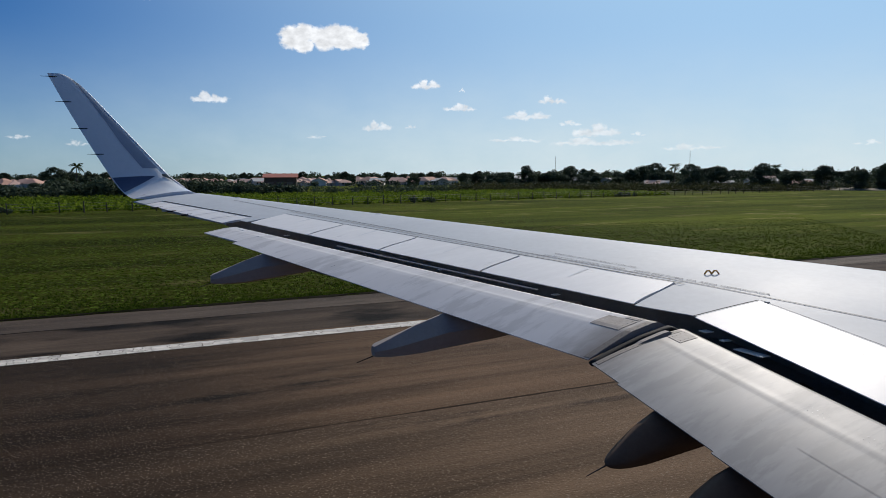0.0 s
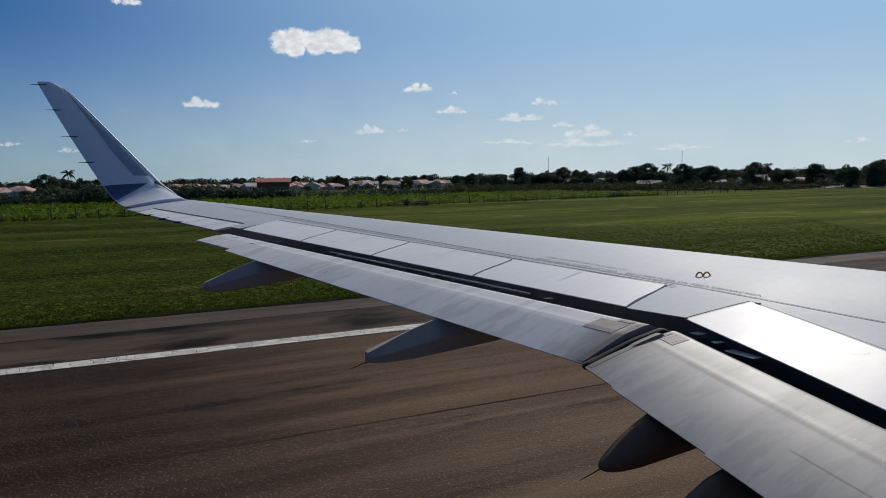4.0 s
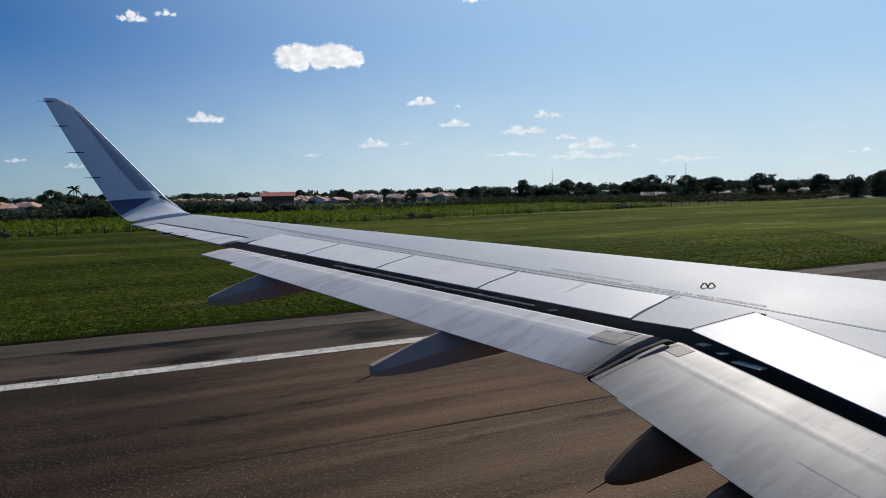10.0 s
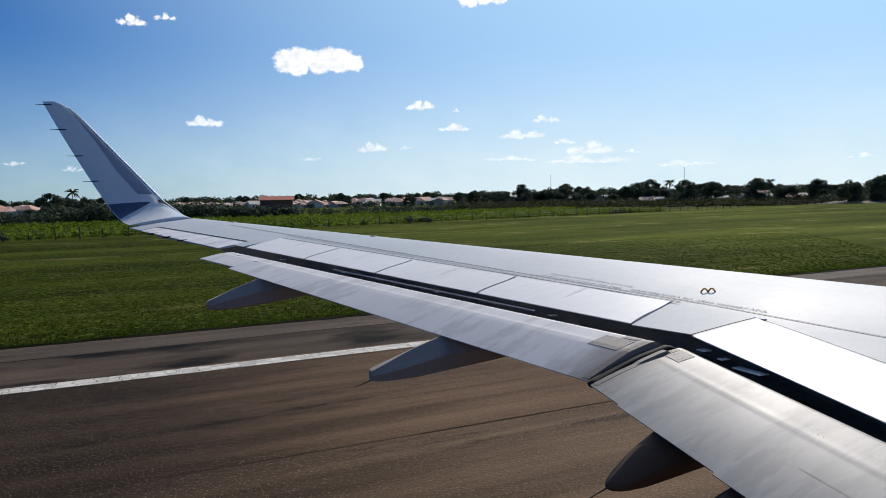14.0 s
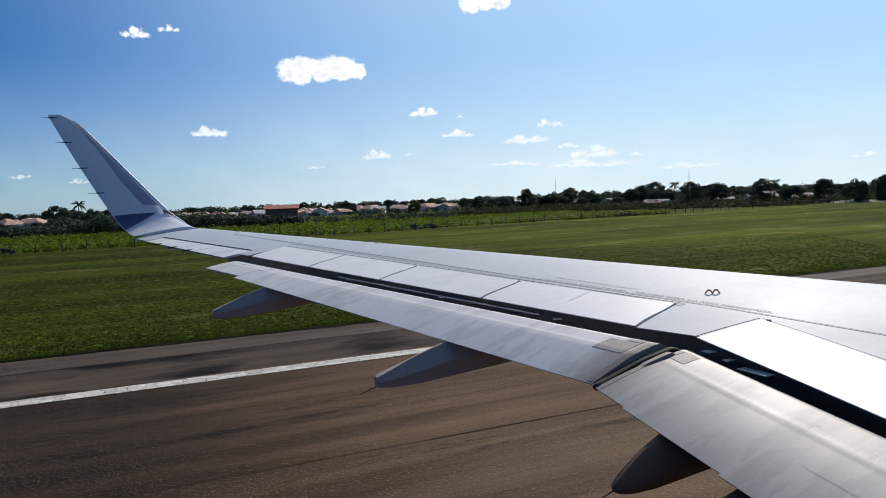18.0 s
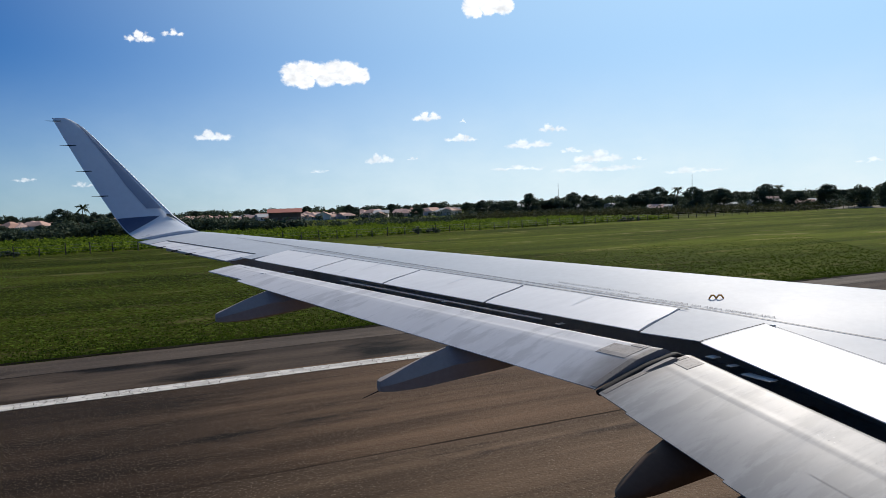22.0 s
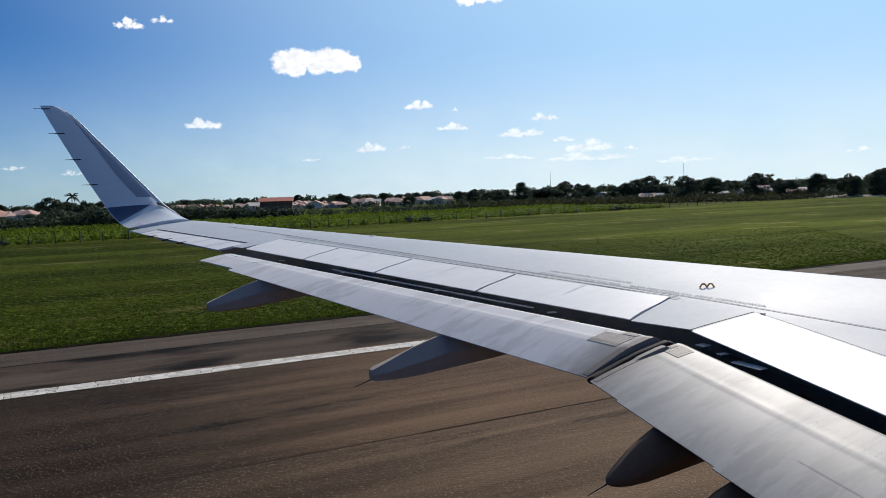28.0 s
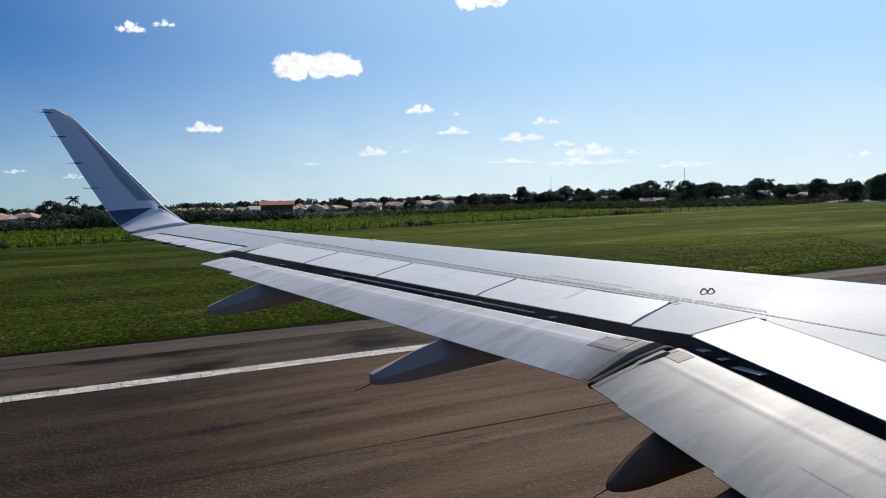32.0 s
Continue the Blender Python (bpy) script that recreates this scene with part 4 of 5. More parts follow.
def lettering(text, x, y, size, flip=False, lift=0.0055):
    """Painted words along the seam, laid on the curved skin."""
    bm = letter_mesh(text, size)
    d = Vector((seam_x(y - 0.3) - seam_x(y + 0.3), -0.6)).normalized()
    u = Vector((-d.y, d.x))
    if flip:
        d, u = -d, -u
    for v in bm.verts:
        px, py = x + d.x * v.co.x + u.x * v.co.y * 0.85, y + d.y * v.co.x + u.y * v.co.y * 0.85
        v.co = on_top(px, py, lift)
    part("lettering", bm, STENCIL, wing, "black stencilled warning words")


lettering("DO NOT WALK OUTSIDE THIS AREA", seam_x(6.85) + 0.035, 6.85, 0.062)
lettering("DO NOT WALK OUTSIDE THIS AREA", seam_x(5.88) + 0.18, 5.88, 0.062, flip=True)
lettering("N\u00c3O PISE FORA DA \u00c1REA DEMARCADA", seam_x(5.80) + 0.04, 5.80, 0.076)

# escape-rope hooks: two upright loops on an orange patch
HOOK = material("hook paint", (0.50, 0.22, 0.03), (0.66, 0.33, 0.07), 0.55, 8, 60, 0.1, spec=0.2)
for k in (-1, 1):
    along = Vector((-0.84, 0.54, 0))
    c = Vector((5.285, 5.275, 0)) + along * 0.034 * k
    c.z = z_top(c.x, c.y) + 0.002
    bm = bmesh.new()
    path = [c + along * a + Vector((0, 0, h)) for a, h in ((-0.036, 0.0), (-0.011, 0.034), (0.011, 0.034), (0.036, 0.0))]
    for p, q in zip(path, path[1:]):
        rod(bm, p, q, 0.008, 0.008, 8)
    for p in path[1:3]:
        bmesh.ops.create_uvsphere(bm, u_segments=8, v_segments=6, radius=0.008, matrix=Matrix.Translation(p))
    part("hook", bm, HOOK, wing, "orange painted rope hook loop")


for y in (13.5, 10.4):       # small fairings on the leading edge
    bm = bmesh.new()
    c = Vector(on_top(x_le(y) + 0.02, y, 0.0))
    loft(bm, [[tuple(c + Vector((u, w * math.cos(a), max(-0.01, w * 0.9 * math.sin(a))))) for a in steps(0, math.tau * 9 / 10, 10)]
              for u, w in ((-0.06, 0.003), (-0.03, 0.010), (0.0, 0.014), (0.03, 0.012), (0.05, 0.004))])
    part("edge_fairing", bm, WHITE_PAINT, wing, smooth=True)


def flap_number(y, s, inner, size):
    bm = letter_mesh("2", size)
    xs = flap_pt(y, 0, inner)[0] - flap_pt(y, 1, inner)[0]
    for v in bm.verts:
        p = Vector(flap_pt(y - v.co.x, s - v.co.y / xs, inner))
        v.co = p + Vector((0, 0, 0.007))
    part("lettering", bm, STENCIL, wing, "black stencilled number")


flap_number(8.45, 0.75, False, 0.062)
flap_number(6.9, 0.15, False, 0.065)
for y0, y1, at in ((10.98, 11.14, 0.14), (10.42, 10.52, 0.30)):      # pale wear strips on the flap tip
    bm = bmesh.new()
    loft(bm, [[tuple(Vector(flap_pt(y, at + d, False)) + Vector((0, 0, h))) for d, h in ((-0.03, -0.002), (-0.03, 0.005), (0.03, 0.005), (0.03, -0.002))] for y in steps(y0, y1, 3)])
    part("wear_strip", bm, WHITE_PAINT, wing)
# fastener rows on the inboard flap
for y in steps(1.5, 3.1, 5):
    bm = bmesh.new()
    for i in range(4):
        for j in range(2):
            q = Vector(flap_pt(y + 0.04 * i, 0.19 + 0.05 * j, True))
            rod(bm, q, q + Vector((0, 0, 0.0015)), 0.0034, 0.003, 6)
    part("fastener", bm, RIM, wing, kind="stuff")

# fastener heads round an access panel on the inboard spoiler
bm = bmesh.new()
for i in range(22):
    a = math.pi * (0.05 + 0.95 * i / 21)
    x, y = 4.93 - 0.14 * math.sin(a), 3.52 + 0.22 * math.cos(a)
    p = Vector(on_top(x, y, 0.013))
    rod(bm, p, p + Vector((0, 0, 0.002)), 0.0028, 0.0028, 6)
part("fastener", bm, EDGE_STRIP, wing, kind="stuff")

for y in (4.42,):
    bm = bmesh.new()
    p = on_top(IN_HINGE + 0.02, y, 0.012)
    box(bm, p[0] - 0.012, p[0] + 0.02, y - 0.02, y + 0.02, p[2] - 0.01, p[2] + 0.008, 0.003)
    part("hinge_cover", bm, GREY_PAINT, wing)


# ---- fence along the airfield ----
def fence_line(x):
    return 104.6 + 0.149 * x


fence = thing("fence", (0, 0, 0), "dark timber post and wire fence along the field", "fence")
bm = bmesh.new()
rod(bm, (0, 0, -0.3), (0, 0, 1.4), 0.085, 0.07, 7)
post = part("post", bm, TIMBER, fence)
rng = random.Random(7)
first = True
x = -60.0
while x < 330:
    ob = post if first else post.copy()
    if not first:
        scene.collection.objects.link(ob)
        ob.parent = fence
    first = False
    ob.location = (x, fence_line(x), -0.05)
    ob.rotation_euler = (rng.uniform(-0.06, 0.06), rng.uniform(-0.06, 0.06), rng.uniform(0, 6))
    ob.scale = (1, 1, rng.uniform(0.75, 1.15))
    x += rng.uniform(2.6, 3.4)
for z in (0.45, 0.85, 1.25):
    bm = bmesh.new()
    rod(bm, (-60, fence_line(-60), z), (330, fence_line(330), z), 0.012, 0.012, 5)
    part("wire", bm, WIRE, fence)


# ---- plants ----
def leaf_cloud(verts, faces, centre, radius, count, size, rng, squash=0.8):
    for _ in range(count):
        d = Vector((rng.gauss(0, 1), rng.gauss(0, 1), rng.gauss(0, 1))).normalized()
        r = radius * rng.uniform(0.55, 1.05)
        p = Vector(centre) + Vector((d.x * r, d.y * r, d.z * r * squash))
        a = Vector((rng.gauss(0, 1), rng.gauss(0, 1), rng.gauss(0, 0.6))).normalized()
        b = a.cross(d if abs(a.dot(d)) < 0.95 else Vector((0.3, 0.5, 0.8))).normalized()
        s = size * rng.uniform(0.6, 1.3)
        k = len(verts)
        verts += [tuple(p - a * s), tuple(p + b * s * 0.55), tuple(p + a * s), tuple(p - b * s * 0.55)]
        faces.append((k, k + 1, k + 2, k + 3))


def make_tree(rng, height, spread, label):
    tree = thing("tree", (0, 0, 0), label, "tree", "trees behind the field")
    bm = bmesh.new()
    fork = height * rng.uniform(0.08, 0.14)
    rod(bm, (0, 0, -0.3), (rng.uniform(-0.2, 0.2), rng.uniform(-0.2, 0.2), fork), height * 0.035, height * 0.024, 9)
    clumps = []
    for i in range(rng.randint(5, 7)):
        a = rng.uniform(0, math.tau)
        reach = spread * rng.uniform(0.35, 0.7)
        tip = Vector((math.cos(a) * reach, math.sin(a) * reach, height * rng.uniform(0.42, 0.68)))
        rod(bm, (0, 0, fork * 0.9), tip, height * 0.018, height * 0.005, 6)
        clumps.append((tip, spread * rng.uniform(0.34, 0.46)))
    for _ in range(rng.randint(26, 32)):       # rounded, uneven dome
        a, up = rng.uniform(0, math.tau), rng.uniform(-0.85, 1.0)
        ring = math.sqrt(max(0.0, 1 - up * up)) * rng.uniform(0.6, 1.0)
        clumps.append((Vector((math.cos(a) * ring * spread * 0.82, math.sin(a) * ring * spread * 0.82, height * (0.43 + 0.42 * up))), spread * rng.uniform(0.2, 0.36)))
    part("trunk", bm, BARK, tree)
    verts, faces = [], []
    for c, r in clumps:
        leaf_cloud(verts, faces, c, r, 190, 0.12 * spread / 3.2 + 0.10, rng)
    raw("crown", verts, faces, LEAF, tree)
    return tree


def make_palm(rng, height):
    palm = thing("palm", (0, 0, 0), "tall slim coconut palm with drooping fronds", "palm", "palms among the trees")
    bm = bmesh.new()
    p = Vector((0, 0, -0.2))
    for i in range(6):
        q = Vector((0.05 * i * i * 0.3, 0, height * (i + 1) / 6))
        rod(bm, p, q, 0.2 - 0.015 * i, 0.185 - 0.015 * i, 8)
        p = q
    part("trunk", bm, BARK, palm)
    for i in range(26):
        a = math.tau * i / 26 + rng.uniform(-0.15, 0.15)
        lift = rng.uniform(-0.4, 2.2)
        verts, faces = [], []
        prev = None
        for k in range(9):
            t = k / 8
            rad = 2.6 * t
            z = p.z + 1.5 * lift * t - 2.1 * t * t
            w = 0.34 * math.sin(math.pi * min(1, 0.12 + t * 0.88))
            c = Vector((p.x + math.cos(a) * rad, math.sin(a) * rad, z))
            side = Vector((-math.sin(a), math.cos(a), -0.5))
            row = [tuple(c - side * w), tuple(c + Vector((0, 0, 0.05))), tuple(c + Vector((math.sin(a), -math.cos(a), -0.5)) * w)]
            n = len(verts)
            verts += row
            if k:
                faces += [(n - 3, n - 2, n + 1, n), (n - 2, n - 1, n + 2, n + 1)]
        raw("frond", verts, faces, PALM_LEAF, palm)
    return palm


rng = random.Random(21)
TREES = [make_tree(rng, h, s, l) for h, s, l in (
    (8.0, 4.2, "broad dark green mango tree"), (7.0, 4.6, "wide low dark green tree"), (9.5, 4.6, "tall rounded dark tree"),
    (6.0, 3.2, "small rounded dark tree"), (8.5, 3.4, "upright dark green tree"), (5.0, 3.4, "low bushy dark tree"), (10.5, 5.4, "large spreading dark tree"))]
palm = make_palm(rng, 9.0)
used = set()


def plant(src, x, y, s, rot):
    m = pose(x, y, -0.05, 0, 0, rot)
    if src not in used:
        used.add(src)
        src.matrix_basis = m
        ob = src
    else:
        ob = copy_thing(src, m)
    ob.scale = (s, s, s)
    return ob


def bearing(px, dist):
    """A spot at a bearing in degrees (0 straight out, positive ahead) and a distance."""
    a = radians(px)
    return math.sin(a) * dist, math.cos(a) * dist


# tree line: bearing, distance, kind, scale
for i in range(340):
    b = rng.uniform(-12, 68)
    if b > 24 and 0.5 + 0.5 * math.sin(b * 1.55) * math.sin(b * 0.61 + 1.0) < rng.uniform(-0.05, 0.52):
        continue
    d = rng.uniform(385, 560) if b < 27 else rng.uniform(255, 420) + max(0, b - 35) * 2.0
    k = rng.choice((0, 0, 1, 1, 2, 3, 3, 4, 5, 5, 6))
    plant(TREES[k], *bearing(b, d), (rng.uniform(0.45, 0.75) if b < 25 else rng.uniform(0.48, 0.92)), rng.uniform(0, 360))
for b, d, k, s in ((-8.0, 240, 1, 0.8), (-5.5, 235, 5, 0.9), (-4.3, 232, 6, 1.1), (-3.4, 236, 1, 1.45), (-2.0, 233, 0, 1.2), (-0.8, 238, 5, 1.3), (3.0, 300, 0, 0.8), (9.0, 330, 5, 0.9), (17.0, 340, 1, 0.8), (20.0, 350, 3, 1.0), (31.0, 250, 6, 1.0), (33.5, 255, 1, 1.15), (34.3, 262, 2, 1.0),
                   (22.0, 300, 0, 1.0), (26.0, 290, 2, 0.9), (41.0, 250, 0, 1.0), (43.5, 235, 6, 1.0), (45.5, 240, 2, 1.0),
                   (48.5, 235, 6, 1.0), (50.5, 230, 1, 1.1), (52.5, 240, 2, 1.0), (54.5, 230, 0, 1.1), (56.5, 235, 6, 1.0), (58.5, 240, 1, 1.1), (61, 240, 6, 1.0)):
    plant(TREES[k], *bearing(b, d), s * (0.68 if b < 30 else 0.78), rng.uniform(0, 360))
for b, d, s in ((42.3, 250, 0.78), (49.3, 246, 0.72), (-2.9, 228, 0.82), (57.5, 240, 0.7), (56.6, 250, 0.66)):
    plant(palm, *bearing(b, d), s, rng.uniform(0, 360))

# low far woods that close the horizon
verts, faces = [], []
for i in range(900):
    b = rng.uniform(-16, 72)
    x, y = bearing(b, rng.uniform(520, 640))
    h = 3.4 + 2.2 * (0.5 + 0.5 * math.sin(b * 2.3) * math.sin(b * 0.9 + 2)) + rng.uniform(0, 1.8)
    r = rng.uniform(1.8, 3.2)
    leaf_cloud(verts, faces, (x, y, h - r * 0.6), r, 40, 0.75, rng, 0.85)
    leaf_cloud(verts, faces, (x, y, h * 0.35), h * 0.5, 22, 0.8, rng, 0.8)
woods = raw("woods", verts, faces, LEAF, None, "low dark woods along the horizon", kind="stuff")
tagged(woods, "", "woods")

# hedge of dark scrub behind the crop
verts, faces = [], []
for i in range(520):
    b = rng.uniform(-14, 66)
    base = 172 + (60 if b > 25 else 0) * min(1, max(0, (b - 15) / 15)) * 0.9
    d = base + rng.uniform(0, 26) + rng.random() * 10
    x, y = bearing(b, d)
    r = rng.uniform(0.8, 2.0)
    if rng.random() < 0.2 + 0.3 * (b < 12):
        r *= 1.25
    leaf_cloud(verts, faces, (x, y, r * 0.55), r, 46, 0.34, rng, 0.8)
for i in range(330):
    b = rng.uniform(-15, 13)
    d = 178 + rng.uniform(0, 16)
    x, y = bearing(b, d)
    r = rng.uniform(1.5, 2.5) * (0.55 if b < -4.6 else 1.0 if b < 4 else 1.0 - (b - 4) * 0.055)
    leaf_cloud(verts, faces, (x, y, r * 0.95), r, 80, 0.42, rng, 0.95)
for i in range(150):
    b = rng.uniform(-12, 33)
    x, y = bearing(b, rng.uniform(286, 345))
    r = rng.uniform(0.7, 1.7)
    leaf_cloud(verts, faces, (x, y, r * 0.8), r, 60, 0.4, rng, 0.95)
for i in range(210):       # undergrowth below the trees
    b = rng.uniform(26, 67)
    x, y = bearing(b, rng.uniform(276, 306))
    r = rng.uniform(1.2, 2.4)
    leaf_cloud(verts, faces, (x, y, r * 0.8), r, 60, 0.42, rng, 0.9)
DRY_SCRUB = material("dry scrub leaves", (0.026, 0.032, 0.012), (0.075, 0.076, 0.032), 0.85, 0.1, 2, 0, by_island=0.5, spec=0.08, glow_through=0.3)
sv, sf = [], []
for i in range(3400):
    b = rng.uniform(25, 67)
    x, y = bearing(b, rng.uniform(205, 262))
    if y < fence_line(x) + 5:
        continue
    r = rng.uniform(0.4, 1.3) if rng.random() < 0.72 else rng.uniform(1.2, 2.3)
    leaf_cloud(sv, sf, (x, y, r * 0.45), r, 22, 0.34, rng, 0.7)
scrub = raw("scrub", sv, sf, DRY_SCRUB, None, "dry olive scrub between fence and trees", kind="stuff")
tagged(scrub, "", "scrub")
for x, w in ((-14.0, 1.3), (13.0, 1.6), (47.0, 2.2), (96.0, 2.6)):
    bv, bf = [], []
    for j in range(9):
        leaf_cloud(bv, bf, (rng.uniform(-w, w), rng.uniform(-0.5, 0.5), rng.uniform(0.35, 0.75)), rng.uniform(0.35, 0.6), 60, 0.16, rng, 0.85)
    bush = raw("bush", bv, bf, LEAF, None)
    bush.location = (x, fence_line(x) + 0.7, -0.05)
    tagged(bush, "dark green bush grown into the wire fence", "bush", "bushes along the fence")
raw("hedge", verts, faces, LEAF, None, kind="stuff")
tagged(bpy.data.objects["hedge"], "dark scrub hedge between crop field and houses", "hedge")

# crop rows between fence and hedge
verts, faces = [], []
for i in range(5200):
    x = rng.uniform(-70, 112)
    y0 = fence_line(x)
    t = rng.random() ** 1.4
    y = y0 + 3 + t * (62 if x < 60 else 62 - (x - 60) * 0.3)
    r = rng.uniform(0.35, 0.8)
    leaf_cloud(verts, faces, (x, y, r * 0.5), r, 20, 0.22, rng, 0.85)
crop = raw("crop", verts, faces, CROP, None, "bright green bean crop in a field", kind="stuff")
tagged(crop, "", "crop")

# grass tufts: dense at the paved edge, thinner over the field
verts, faces = [], []


def tuft(x, y, h, n):
    for _ in range(n):
        a = rng.uniform(0, math.tau)
        lean = rng.uniform(0.1, 0.7) * h
        w = 0.012 + 0.02 * rng.random()
        bx, by = x + rng.uniform(-0.08, 0.08), y + rng.uniform(-0.08, 0.08)
        k = len(verts)
        verts.extend([(bx - math.sin(a) * w, by + math.cos(a) * w, -0.05), (bx + math.sin(a) * w, by - math.cos(a) * w, -0.05),
                      (bx + math.cos(a) * lean, by + math.sin(a) * lean, -0.05 + h * rng.uniform(0.7, 1.1))])
        faces.append((k, k + 1, k + 2))


for i in range(9000):
    x = -14 + 64 * rng.random()
    tuft(x, PAVED + abs(rng.gauss(0, 0.35)) - 0.06, rng.uniform(0.05, 0.13), 5)
for i in range(42000):
    t = rng.random() ** 2.2
    x = -20 - 6 * t + (66 + 30 * t) * rng.random()
    tuft(x, PAVED + 30 * t, rng.uniform(0.03, 0.08) * (1 - 0.6 * t), 4)
grass = raw("grass", verts, faces, BLADE, None, "short rough grass beside the runway", kind="stuff")
tagged(grass, "", "grass")


# ---- houses ----
def make_house(w, d, h, rise, roof_mat, label, hip=False):
    house = thing("house", (0, 0, 0), label, "house", "houses beyond the field")
    bm = bmesh.new()
    box(bm, -w / 2, w / 2, -d / 2, d / 2, -0.2, h)
    part("wall", bm, RENDERED, house)
    bm = bmesh.new()
    o = 0.5
    if hip:
        k = w / 2 + o - (d / 2 + o) * 0.85
        ends = [bm.verts.new((x, y, h - 0.15)) for x, y in ((-w / 2 - o, -d / 2 - o), (w / 2 + o, -d / 2 - o), (w / 2 + o, d / 2 + o), (-w / 2 - o, d / 2 + o))]
        ra, rb = bm.verts.new((-k, 0, h + rise)), bm.verts.new((k, 0, h + rise))
        for f in ((ends[0], ends[1], rb, ra), (ends[1], ends[2], rb), (ends[2], ends[3], ra, rb), (ends[3], ends[0], ra), tuple(ends[::-1])):
            bm.faces.new(f)
        part("roof", bm, roof_mat, house)
    else:
        loft(bm, [[(x, -d / 2 - o, h - 0.15), (x, 0, h + rise), (x, d / 2 + o, h - 0.15), (x, d / 2 + o, h + 0.02), (x, 0, h + rise + 0.17), (x, -d / 2 - o, h + 0.02)]
                  for x in (-w / 2 - o, w / 2 + o)])
        part("roof", bm, roof_mat, house)
        for x in (-w / 2 + 0.01, w / 2 - 0.21):
            bm = bmesh.new()
            a = [bm.verts.new(p) for p in ((x, -d / 2, h), (x, d / 2, h), (x, 0, h + rise))]
            b = [bm.verts.new(p) for p in ((x + 0.2, -d / 2, h), (x + 0.2, d / 2, h), (x + 0.2, 0, h + rise))]
            bm.faces.new(a), bm.faces.new(b[::-1])
            for i in range(3):
                bm.faces.new((a[i], a[(i + 1) % 3], b[(i + 1) % 3], b[i]))
            part("gable", bm, RENDERED, house)
    n = max(1, int(w / 3.5))
    for i in range(n):
        x = -w / 2 + (i + 0.5) * w / n
        bm = bmesh.new()
        if i == n // 2:
            box(bm, x - 0.45, x + 0.45, -d / 2 - 0.05, -d / 2 + 0.02, -0.1, 2.05)
            part("door", bm, DOOR_PAINT, house)
        else:
            box(bm, x - 0.75, x + 0.75, -d / 2 - 0.06, -d / 2 + 0.02, 0.95, 2.15)
            win = part("window", bm, WALL_PAINT, house)
            bm = bmesh.new()
            box(bm, x - 0.66, x + 0.66, -d / 2 - 0.08, -d / 2 - 0.05, 1.03, 2.07)
            part("pane", bm, PANE, win)
    return house


HOUSES = [make_house(6.5, 7, 2.2, 1.7, TERRACOTTA, "small white house with terracotta tiled roof"),
          make_house(8.0, 7.5, 2.3, 2.0, TERRACOTTA, "white house with hipped orange tiled roof", True),
          make_house(7.0, 6.5, 2.3, 1.3, CEMENT_ROOF, "small pale house with grey sheet roof"),
          make_house(13, 8, 3.2, 1.0, CEMENT_ROOF, "long low pale building with grey roof"),
          make_house(7.2, 6.4, 2.5, 1.9, TERRACOTTA, "pale pink house with hipped tiled roof", True)]
for i in range(255):
    town = i < 238
    b = rng.uniform(-12, 33) if town else rng.uniform(30, 64)
    d = 318 + 120 * rng.random() ** 1.5 if town else rng.uniform(270, 340)
    k = rng.choice((0, 0, 1, 1, 4, 4, 2)) if b < 28 else rng.choice((2, 3, 0, 3))
    plant(HOUSES[k], *bearing(b, d), rng.choice((0.55, 0.64, 0.72, 0.8, 0.9)) + rng.uniform(-0.05, 0.05), rng.uniform(0, 360))

for i in range(16):       # low pale buildings in front of the trees
    b = rng.uniform(37, 67)
    plant(HOUSES[rng.choice((2, 3, 3, 0))], *bearing(b, rng.uniform(242, 256)), rng.uniform(0.55, 0.72), -b + rng.uniform(-25, 25))

# a barn with a red roof
barn = thing("barn", (*bearing(11.5, 235), -0.05), "dark brick barn with a red sheet roof", "barn")
barn.rotation_euler = (0, 0, radians(-14))
BRICK = material("barn brick", (0.09, 0.055, 0.045), (0.17, 0.10, 0.08), 0.9, 0.8, 10, 0.4)
RED_ROOF = material("red sheet roof", (0.30, 0.075, 0.045), (0.44, 0.13, 0.08), 0.7, 0.6, 8, 0.3)
bm = bmesh.new()
box(bm, -5, 5, -3.5, 3.5, 0, 4.2)
part("wall", bm, BRICK, barn)
bm = bmesh.new()
loft(bm, [[(x, -4, 4.0), (x, 0, 5.2), (x, 4, 4.0), (x, 4, 4.15), (x, 0, 5.35), (x, -4, 4.15)] for x in (-5.5, 5.5)])
part("roof", bm, RED_ROOF, barn)
for x in (-3, 0, 3):
    bm = bmesh.new()
    box(bm, x - 0.9, x + 0.9, -3.56, -3.48, 0.05, 2.6)
    part("door", bm, DOOR_PAINT, barn)

# pale track on a low bank beyond the fence
DIRT = material("pale dirt", (0.20, 0.17, 0.13), (0.34, 0.30, 0.24), 0.95, 0.12, 2.5, 0.3, wear=(0.07, 0.085, 0.03), wear_at=0.56, spec=0.05)
bm = bmesh.new()
a, b = bearing(43, 224), bearing(68, 236)
ringset = []
for t in steps(0, 1, 24):
    x, y = a[0] + (b[0] - a[0]) * t, a[1] + (b[1] - a[1]) * t
    e = min(1.0, 6 * t) * (0.5 + 0.12 * math.sin(t * 31))
    ringset.append([(x, y, -0.3), (x, y, 0.0), (x + 6, y + 9, e), (x + 7, y + 10.5, e), (x + 9, y + 13, -0.3)])
loft(bm, ringset)
part("dirt_track", bm, DIRT, None, "pale dirt track on a low bank beyond the fence", kind="structure")


